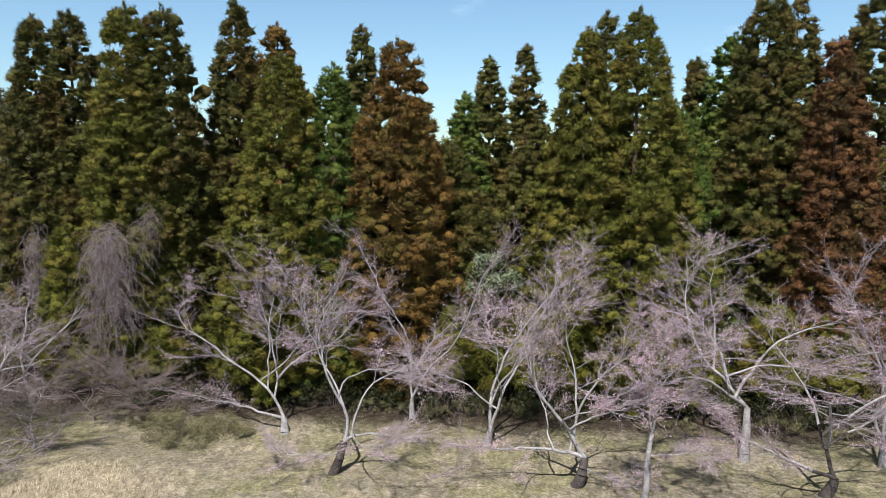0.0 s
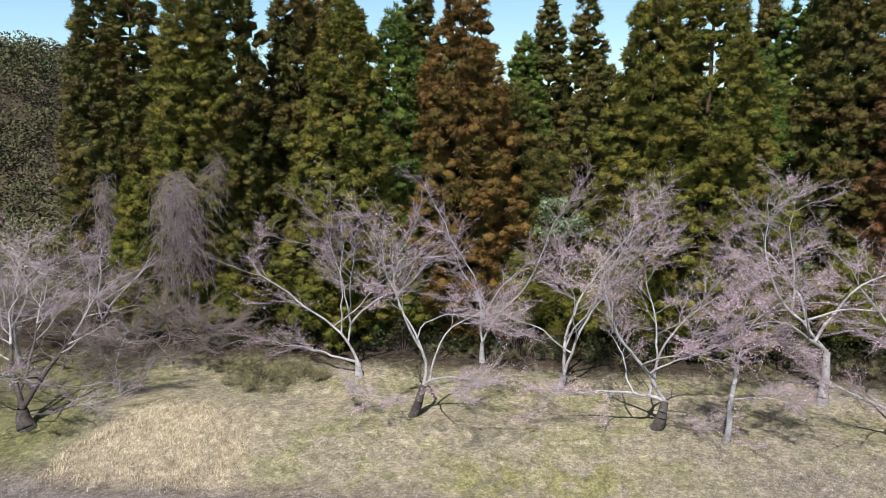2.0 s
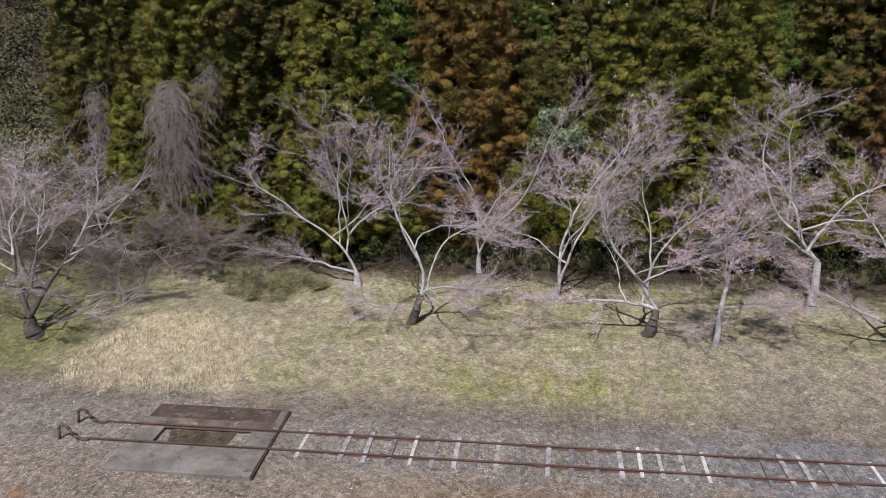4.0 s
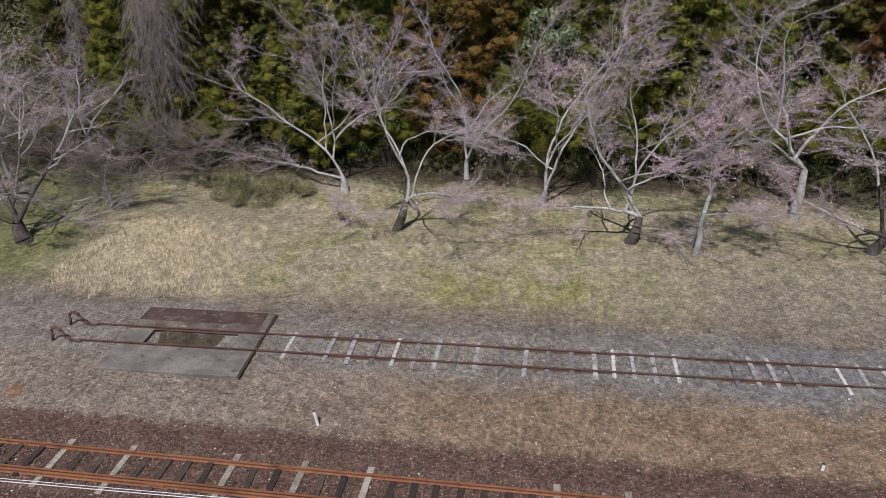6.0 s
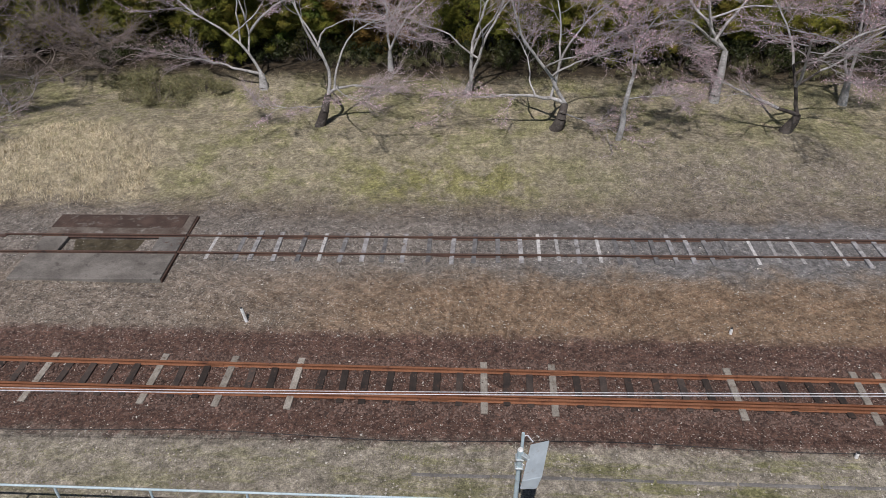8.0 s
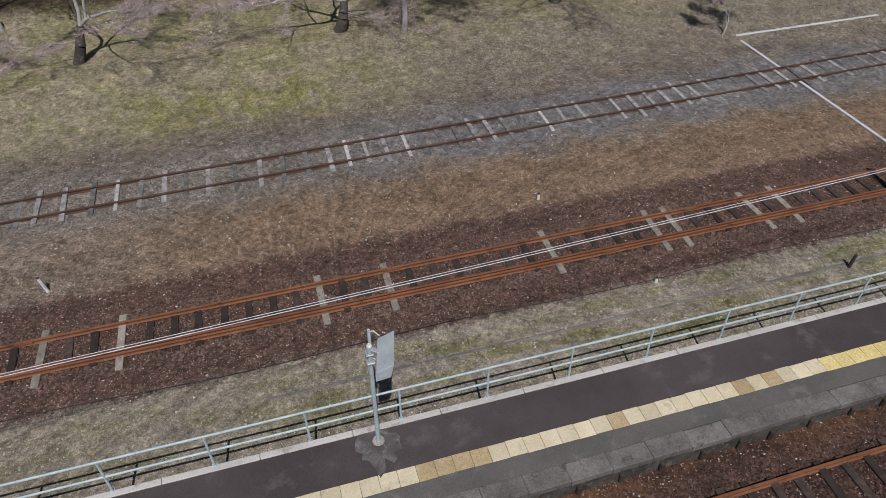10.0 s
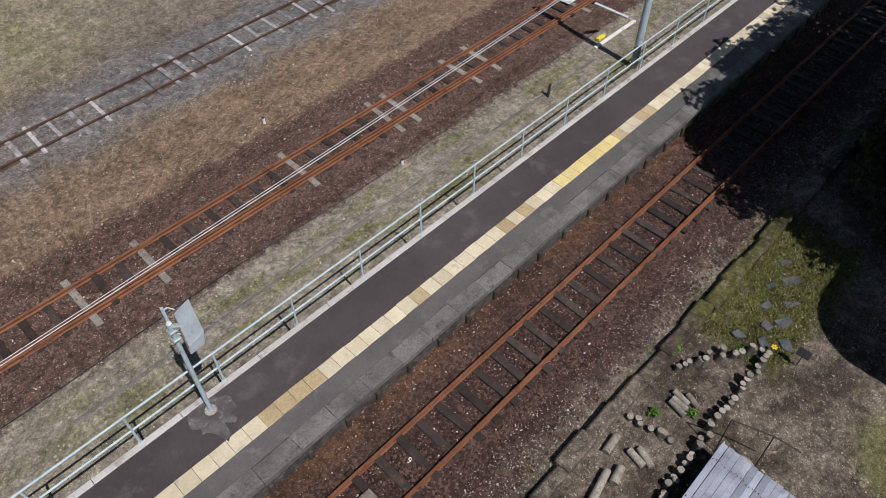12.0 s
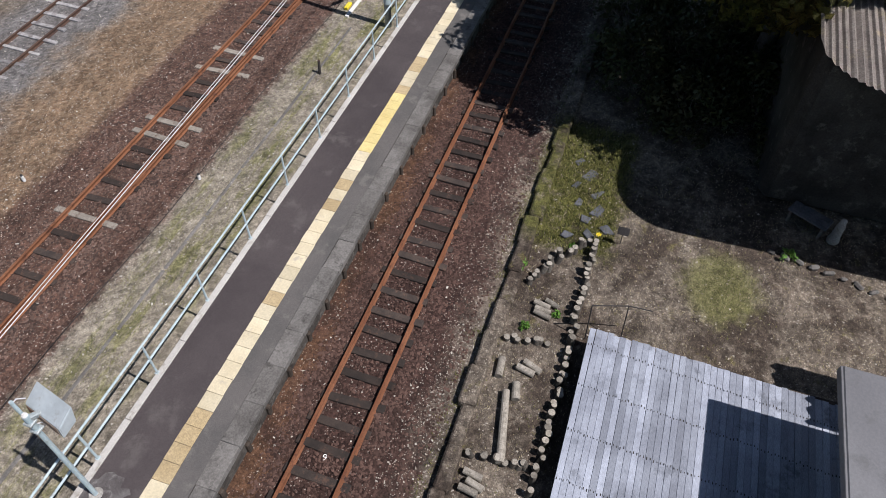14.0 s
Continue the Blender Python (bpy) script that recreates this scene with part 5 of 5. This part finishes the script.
def bank(rng, n):
    """Matted straw in tongues down the bank."""
    m = 420
    u, v = rng.random(m), rng.random(m)
    cs = np.stack([-22.8 + 8.2 * u, 9.9 + (2.6 + 2.6 * np.sin(u * 3.0)) * v], 1)
    return cs[rng.integers(0, m, n)] + rng.normal(0, (0.10, 0.30), (n, 2))


scatter_blades("dry_turf", "short dry yellowish turf", 40000, rect(-24, 34, 10.0, 22.5, 0.12), "grass_dry", 1, 0.065, 0.008)
scatter_blades("green_turf", "short green grass in the turf", 50000, rect(-36, 34, 10.2, 22, 0.15), "grass_green", 2, 0.06, 0.009)
scatter_blades("straw_grass", "long dead straw grass on the bank", 10000, bank, "grass_straw", 3, 0.16, 0.012)
scatter_blades("yard_weeds", "thin green weeds on pale gravel", 9000, rect(-24, 26, -4.3, -2.3, 0.22), "grass_green", 4, 0.06, 0.009)
scatter_blades("garden_grass", "mossy grass and weeds in garden soil", 9000, rect(-4, 22, -26, -11.7, 0.22), "grass_moss", 5, 0.06, 0.010)
scatter_blades("garden_straw", "dead stalks and leaf litter on garden soil", 34000, rect(-4, 20, -24, -11.5, 0.2), "grass_dry", 6, 0.05, 0.011, "leaf litter")


def scatter_stones(name, label, n, place, mat, seed, lo, hi, category="gravel", up=0.0):
    """Loose stones: uneven lumps half sunk in the ground."""
    rng = np.random.default_rng(seed)
    xy = place(rng, n)
    n = len(xy)
    r = rng.uniform(lo, hi, (n, 1, 1)) * rng.uniform(0.7, 1.3, (n, 5, 1))
    dirs = np.array([[1, 0, 0], [0, 1, 0], [-1, 0, 0], [0, -1, 0], [0, 0, 1.0]])
    a = rng.random(n) * 2 * np.pi
    ca, sa, z, o = np.cos(a), np.sin(a), 0 * a, 0 * a + 1
    rot = np.stack([np.stack([ca, -sa, z], 1), np.stack([sa, ca, z], 1), np.stack([z, z, o], 1)], 1)
    d = np.einsum("nij,kj->nki", rot, dirs + 0.0) + rng.normal(0, 0.22, (n, 5, 3))
    base = np.stack([xy[:, 0], xy[:, 1], lie(xy[:, 0], xy[:, 1]) + up], 1)
    v = base[:, None] + d * r * np.array([1, 1, 0.75])
    f = np.array([[0, 1, 4], [1, 2, 4], [2, 3, 4], [3, 0, 4]])
    faces = (np.arange(n)[:, None, None] * 5 + f[None]).reshape(-1, 3)
    return tagged(link(name, mesh_np(name, v.reshape(-1, 3), faces), M[mat]), label, category, kind="stuff")


scatter_stones("ballast", "dark brown track ballast stones", 22000, rect(-24, 34, -2.0, 2.1), "stone", 21, 0.018, 0.045)
scatter_stones("ballast", "dark brown ballast stones round platform track", 24000, rect(-10, 26, -11.2, -7.8), "stone_dark", 22, 0.018, 0.045)
scatter_stones("ballast", "dark brown ballast heaped over sleeper ends", 6500, rect(-10, 26, -10.3, -9.72), "stone_dark", 31, 0.025, 0.055)
scatter_stones("ballast", "dark brown ballast heaped over sleeper ends", 6500, rect(-10, 26, -8.5, -8.0), "stone_dark", 32, 0.025, 0.055)
scatter_stones("ballast", "dark brown ballast heaped over sleeper ends", 6500, rect(-24, 32, 0.62, 1.15), "stone", 33, 0.025, 0.055)
scatter_stones("ballast", "dark brown ballast heaped over sleeper ends", 6500, rect(-24, 32, -1.15, -0.62), "stone", 34, 0.025, 0.055)
scatter_stones("ballast", "dark ballast spilled over main line sleepers", 7000, rect(-24, 32, -0.9, 0.9, 0.13), "stone", 35, 0.020, 0.045, up=0.03)
scatter_stones("ballast", "dark ballast spilled over platform track sleepers", 3200, rect(-10, 26, -9.9, -8.4, 0.13), "stone_dark", 36, 0.020, 0.045, up=0.03)
scatter_stones("yard_gravel", "pale loose stones on yard gravel", 15000, rect(-28, 34, 1.8, 10.2), "stone_pale", 23, 0.006, 0.030)
scatter_stones("yard_gravel", "pale loose stones beside platform", 4500, rect(-26, 30, -5.0, -2.0), "stone_pale", 24, 0.010, 0.034)
scatter_stones("ballast_pebbles", "pale chips among dark ballast", 7000, rect(-24, 30, -11.3, 2.0), "stone_pale", 25, 0.010, 0.028)
scatter_stones("white_pebbles", "scattered whitish pebbles on yard ground", 1500, rect(-28, 34, -5.0, 10.0), "stone_white", 27, 0.015, 0.042)
scatter_stones("white_pebbles", "scattered whitish chips on platform track ballast", 900, rect(-8, 26, -11.6, -7.8), "stone_white", 28, 0.012, 0.036)
scatter_stones("garden_stones", "pale chips in soil beside platform track", 2600, rect(-4, 20, -11.5, -10.2), "stone_pale", 29, 0.008, 0.024)
scatter_stones("garden_stones", "small pale stones on garden soil", 3500, rect(0, 20, -24, -11.4), "stone_pale", 26, 0.010, 0.032)

# ------------------------------------------------------------------ garden, deck and sheds
ledge = thing("garden_kerb", "low mossy earth and stone edge between ballast and garden", "kerb", (0, -11.45, 0), kind="structure")
for i in range(-6, 22):
    part("kerb_stone", box(1.02, 0.34 + RNG.uniform(-0.05, 0.08), 0.46, (i * 1.0, -0.20 + RNG.normal(0, 0.03), -0.01 + RNG.normal(0, 0.025)), 0.05, turn=Matrix.Rotation(RNG.normal(0, 0.03), 4, "Z")), M["ground"], ledge)


def log_row(label, a, b, step, h, seed):
    rng = np.random.default_rng(seed)
    a, b = np.array(a, float), np.array(b, float)
    n = max(2, int(np.linalg.norm(b - a) / step))
    t = thing("log_edging", label, "garden edging", (0, 0, 0), group="log edging of the beds")
    for i in range(n + 1):
        x, y = a + (b - a) * i / n + rng.normal(0, 0.03, 2)
        if rng.random() < 0.07:
            continue
        hh, r = h * rng.uniform(0.7, 1.25), 0.080 * rng.uniform(0.85, 1.15)
        lean = rng.normal(0, 0.04, 2)
        log = part("log", rod((x, y, -0.1), (x + lean[0], y + lean[1], hh), r, r * 0.97, 12), M["log_bark"], t)
        part("cut_end", rod((x + lean[0], y + lean[1], hh - 0.004), (x + lean[0], y + lean[1], hh + 0.008), r * 0.93, r * 0.9, 12), M["log_end"], log)


log_row("row of short upright logs edging a bed", (3.0, -13.42), (10.3, -13.42), 0.165, 0.24, 1)
log_row("curved row of upright logs closing a bed", (8.35, -12.05), (9.5, -12.65), 0.175, 0.18, 2)
log_row("curved row of upright logs closing a bed", (9.55, -12.7), (10.2, -13.3), 0.17, 0.18, 3)
log_row("row of dark upright logs dividing beds", (6.55, -11.95), (6.65, -12.95), 0.16, 0.14, 4)
log_row("row of dark upright logs dividing beds", (3.5, -11.9), (3.55, -13.2), 0.16, 0.14, 5)
for i, (x, y, rz, L, r) in enumerate(((7.75, -12.55, 80, .42, .075), (7.60, -12.60, 84, .40, .07), (7.46, -12.62, 78, .44, .075), (7.86, -12.78, 70, .36, .07), (5.95, -12.75, 68, .46, .08),
                                      (5.80, -12.62, 78, .44, .085), (5.7, -12.05, 5, .5, .09), (3.05, -12.2, 82, .42, .08), (2.85, -12.3, 75, .4, .08), (2.7, -12.2, 82, .42, .08), (5.2, -12.55, 12, .42, .1), (8.95, -11.62, 15, .4, .09))):
    lg = thing("loose_log", "short cut log lying on garden soil", "log", (x, y, r * 0.8), group="loose logs in the beds", rz=rz)
    part("log", rod((-L / 2, 0, 0), (L / 2, 0, 0.02), r, r * 0.95, 12), M["log_end"], lg)
long_log = thing("long_log", "long pale fallen log across a garden bed", "log", (4.4, -12.5, 0.08), rz=10)
part("log", rod((-0.95, 0, 0), (0.75, 0.03, 0.03), 0.10, 0.085, 12), M["log_end"], long_log)

# weathered deck with boards
DZ = 0.72
deck = thing("timber_deck", "weathered silver-grey board deck beside garden bed", "deck", (0, 0, 0))
y = -13.80
bw = bpy.data.meshes.new("board")
bm = box(7.0, 0.132, 0.035, (0, 0, 0), 0.006)
bm.to_mesh(bw)
bm.free()
bw.materials.append(M["deck"])
for i in range(62):
    link("board", bw, None, deck, at=pose(3.5 - 0.0065 * i + RNG.normal(0, 0.010), y - 0.068 - i * 0.136, DZ - 0.018 + 0.006 * (i % 2), 0, 0, RNG.normal(0, 0.05)))
nails = bmesh.new()
for xr in (6.55, 5.45, 4.35, 3.25, 2.15):
    for i in range(60):
        for s in (-0.035, 0.035):
            box(RNG.uniform(0.02, 0.06), 0.018, 0.006, (xr + RNG.normal(0, 0.015) - 0.01 * i, y - 0.068 - i * 0.136 + s, DZ + 0.005), 0, nails)
tagged(part("nail_heads", nails, M["cable_dark"], deck), kind="stuff")
for x in (6.8, 4.6, 2.4, 0.3):
    part("joist", box(0.10, 8.3, 0.14, (x, y - 4.2, DZ - 0.115), 0.01), M["timber_dark"], deck)
    for yy in (-0.12, -2.2, -4.3, -6.3, -8.2):
        part("leg", box(0.11, 0.11, DZ - 0.12, (x, y + yy, (DZ - 0.15) / 2), 0.01), M["timber_dark"], deck)
frame_t = thing("wire_frame", "thin dark metal plant frame standing at deck corner", "garden frame", (7.15, -13.75, 0))
bm = bmesh.new()
for a, b in (((0, 0, 0), (0.1, 0.05, 1.2)), ((0.1, 0.05, 1.2), (0.4, -0.75, 1.15)), ((0.4, -0.75, 1.15), (0.15, -0.8, 0.0)), ((0.4, -0.75, 1.15), (0.55, -1.3, 1.0))):
    rod(a, b, 0.014, 0.014, 6, bm)
part("rods", bm, M["cable_dark"], frame_t)
sack = thing("pale_stone", "rounded pale stone beside deck corner", "stone", (7.2, -14.35, 0.1))
bm = bmesh.new()
bmesh.ops.create_icosphere(bm, subdivisions=3, radius=0.24)
for v in bm.verts:
    v.co *= 1 + 0.12 * noise.noise(v.co * 5)
    v.co.z *= 0.7
part("body", bm, M["concrete"], sack, smooth=True)

shed = thing("grey_roof_shed", "shed with flat grey metal roof and timber walls", "shed", (0, 0, 0))
part("wall", box(9.5, 3.0, 3.1, (1.0, -23.75, 1.55), 0.02), M["timber_dark"], shed)
for x in (5.45, 1.5, -3.2):
    part("shed_post", box(0.11, 0.11, 3.2 - 0.728, (x, -19.9, 0.728 + (3.2 - 0.728) / 2), 0.01), M["timber_dark"], shed)
part("roof", box(9.9, 6.5, 0.10, (0.85, -21.4, 3.25), 0.02), M["roof_grey"], shed)
part("eaves_board", box(9.9, 0.06, 0.18, (0.85, -18.14, 3.19), 0.01), M["roof_grey"], shed)

annex = thing("corrugated_lean_to", "low lean-to with corrugated sheet roof beside the shed", "lean-to", (5.86, -23.6, 0))
bm = bmesh.new()
for i in range(81):
    xx = 1.85 * i / 80
    zz = 3.22 + 0.03 * math.sin(i * math.pi / 4)
    a, b = bm.verts.new((xx, 3.50 + 0.05 * math.sin(i * math.pi / 6), zz)), bm.verts.new((xx, 0, zz + 0.2))
    if i:
        bm.faces.new((pa, a, b, pb))
    pa, pb = a, b
bmesh.ops.solidify(bm, geom=list(bm.faces), thickness=0.015)
part("corrugated_roof", bm, M["roof_rust"], annex)
for x, y in ((0.1, 3.0), (1.85, 3.0), (0.1, 0.15), (1.85, 0.15)):
    part("lean_to_post", box(0.09, 0.09, 3.2, (x, y, 1.6), 0.01), M["timber_dark"], annex)

hall = thing("open_hall", "open hall with rounded brown corrugated roof on dark posts", "hall", (0, 0, 0))
RX0, RY1, CR, RZ = 10.95, -16.97, 1.7, 5.55
bm = bmesh.new()
rows = 240
for i in range(rows + 1):
    yy = RY1 - 11.5 * i / rows
    dy = max(0.0, CR - (RY1 - yy))
    left = RX0 + CR - math.sqrt(max(0.0, CR * CR - dy * dy))
    zz = RZ + 0.03 * math.sin(i * math.pi / 1.6)
    a, b = bm.verts.new((left, yy, zz)), bm.verts.new((24.0, yy, zz + 0.5))
    if i:
        bm.faces.new((pa, a, b, pb))
    pa, pb = a, b
bmesh.ops.solidify(bm, geom=list(bm.faces), thickness=0.02)
part("corrugated_roof", bm, M["roof_rust"], hall)
part("wall", box(10.4, 10.4, 5.4, (18.55, -22.6, 2.7), 0.25), M["wall_shaded"], hall, "stained rendered wall, colour darkened for the roof's shade")
for x, y in ((11.6, -27.6), (12.9, -28.0)):
    part("hall_post", box(0.2, 0.2, 5.6, (x, y, 2.8), 0.02), M["timber_dark"], hall)
part("beam", box(1.7, 0.16, 0.18, (12.5, -19.6, 5.40), 0.02), M["timber_dark"], hall)

bench = thing("bench", "low bluish-grey bench standing in shade", "bench", (12.75, -18.75, 0), rz=-28)
part("seat", box(0.5, 1.1, 0.06, (0, 0, 0.42), 0.02), M["flag"], bench)
for s in (-0.45, 0.45):
    part("leg", box(0.4, 0.07, 0.42, (0, s, 0.2), 0.01), M["concrete_dark"], bench)
st = bmesh.new()
for z, r, dx in ((0.08, .17, 0), (0.2, .14, 0), (0.32, .13, .01), (0.44, .125, .02), (0.55, .125, .02), (0.64, .10, .03), (0.75, .085, .03)):
    bmesh.ops.create_icosphere(st, subdivisions=2, radius=r, matrix=Matrix.Translation((dx, 0, z)))
tagged(part("garden_statue", st, M["concrete"], at=pose(12.4, -19.45, 0), smooth=True), "small plain grey stone garden statue in shade", "statue")
plaque = thing("plaque_stake", "small dark plaque on a thin stake in soil", "sign", (10.44, -14.05, 0))
part("stake", rod((0, 0, 0), (0, 0, 0.42), 0.012, 0.012, 6), M["cable_dark"], plaque)
part("plate", box(0.03, 0.3, 0.22, (0, 0, 0.5), 0.008, turn=Matrix.Rotation(0.5, 4, "Y")), M["cable_dark"], plaque)
wallr = thing("stone_border", "low rough stone border along the shade", "wall", (0, 0, 0), kind="structure")
for i in range(22):
    ang = 0.0
    bm = box(RNG.uniform(0.10, 0.18), RNG.uniform(0.2, 0.36), RNG.uniform(0.10, 0.16), (11.45 - 0.05 * i - 0.004 * i * i, -17.9 - 0.36 * i, 0.02), 0.05, turn=Matrix.Rotation(RNG.normal(0, 0.5), 4, "Z"))
    part("stone", bm, M["edge_stone"], wallr)
for i, (x, y, s) in enumerate(((8.75, -11.75, .16), (11.3, -18.3, .2), (9.95, -12.9, .08), (7.6, -12.9, .1), (7.0, -12.3, .09))):
    mound_of_leaves("weed_tuft", "small bright green weed tuft", "weed", x, y, s * 1.3, s * 1.3, s * 1.7, "weed", 700 + i, 9, 0.12, 0.03, group="weed tufts", k=24)

scatter_blades("green_patch", "patch of fine green grass on garden soil", 3500, lambda rng, n: rng.normal((GREEN_X, GREEN_Y), (0.60, 0.48), (n, 2)), "grass_green", 10, 0.05, 0.008)
scatter_blades("edge_moss", "moss and dead grass along the bed edge", 6000, rect(-2, 20, -11.75, -11.2, 0.10), "grass_moss", 11, 0.06, 0.012)
scatter_blades("moss_turf", "thick yellow-green moss and grass in shade edge", 9000, rect(9.8, 15.0, -13.8, -11.8, 0.14), "grass_moss", 9, 0.09, 0.014)
flags = thing("flag_stones", "bluish flat stones set in mossy garden soil", "paving", (0, 0, 0), kind="structure")
for i, (x, y, sx, sy) in enumerate(((13.3, -12.4, .34, .2), (12.8, -12.8, .42, .24), (12.3, -12.5, .26, .2), (12.1, -13.15, .40, .22), (11.6, -12.7, .3, .18), (11.4, -13.3, .44, .26), (11.0, -13.0, .26, .2), (10.8, -13.6, .36, .24), (10.5, -13.2, .3, .18), (10.3, -12.6, .24, .16))):
    bm = box(sx, sy, 0.07, (0, 0, 0), 0.02)
    for v in bm.verts:
        v.co.x += 0.09 * noise.noise(Vector((v.co.x * 6 + i, v.co.y * 6, 0)))
        v.co.y += 0.09 * noise.noise(Vector((v.co.y * 6, i * 3.1, v.co.x * 6)))
    part("flag_stone", bm, M["flag"], flags, at=pose(x, y, -0.006, 0, 0, RNG.uniform(-50, 50)))
flower = thing("yellow_flower", "single small yellow flower by log edging", "flower", (10.35, -13.45, 0))
part("stem", rod((0, 0, 0), (0.02, 0, 0.22), 0.008, 0.006, 6), M["weed"], flower)
bm = bmesh.new()
for i in range(6):
    box(0.07, 0.04, 0.012, (0.02 + 0.04 * math.cos(i * 1.047), 0.04 * math.sin(i * 1.047), 0.23), 0.004, bm, Matrix.Rotation(i * 1.047, 4, "Z"))
part("petals", bm, M["yellow"], flower)

# broad evergreens south of the platform, which shade the far end
def evergreen(x, y, h, r, seed, label, k=50, leaf=(0.34, 0.20)):
    rng = np.random.default_rng(seed)
    t = thing("evergreen_tree", label, "tree", (x, y, 0), group="evergreens by the garden")
    segs = []
    grow(rng, np.zeros(3), np.array([0, 0, 1.0]), h * 0.75, 0.32, 0.12, 6, 0.05, 0.05, segs)
    n = 330
    d = rng.normal(0, 1, (n, 3))
    d /= np.linalg.norm(d, axis=1, keepdims=True)
    c = d * rng.uniform(0.45, 1.0, (n, 1)) ** 0.5 * np.array([r, r, h * 0.34]) + np.array([0, 0, h * 0.64])
    for q in range(0, n, 3):
        segs.append((0, 0, max(1.2, c[q, 2] - 1.5), *c[q], 0.06, 0.02))
    link("trunk", mesh_np("trunk", *tubes(segs, 6)), M["bark_dark"], t)
    e = rng.normal(0, 1, (n, k, 3)) + np.array([0, 0, 0.3])
    e /= np.linalg.norm(e, axis=2, keepdims=True)
    p = c[:, None] + e * rng.uniform(0.6, 1.15, (n, 1, 1)) * rng.uniform(0.6, 1.05, (n, k, 1))
    link("crown", mesh_np("crown", *sprays(p.reshape(-1, 3), e.reshape(-1, 3), leaf[0], leaf[1], rng, 0.6)), M["deep"], t)


evergreen(19.3, -17.0, 11.8, 5.6, 801, "broad dark evergreen tree shading the platform end", 170, (0.34, 0.22))
# bushes added with near-black leaves, to deepen the shade under the tree
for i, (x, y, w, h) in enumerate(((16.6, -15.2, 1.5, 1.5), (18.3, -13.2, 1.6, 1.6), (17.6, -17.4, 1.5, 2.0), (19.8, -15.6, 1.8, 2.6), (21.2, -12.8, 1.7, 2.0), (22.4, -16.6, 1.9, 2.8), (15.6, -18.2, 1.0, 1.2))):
    mound_of_leaves("shade_bush", "added evergreen bush with near-black leaves deepening the shade", "bush", x, y, w, w, h, "under", 720 + i, 40, 0.20, 0.09, group="bushes under the evergreens", k=70)
# three more trees out of view, added to block sky light from the shade
evergreen(23.0, -19.5, 11.0, 4.6, 805, "unseen broad evergreen added beside the hall for shade")
evergreen(26.0, -15.5, 11.5, 4.8, 802, "unseen broad evergreen added beyond the platform track for shade")
evergreen(28.0, -22.0, 12, 5.0, 804, "unseen broad evergreen added behind the garden for shade")
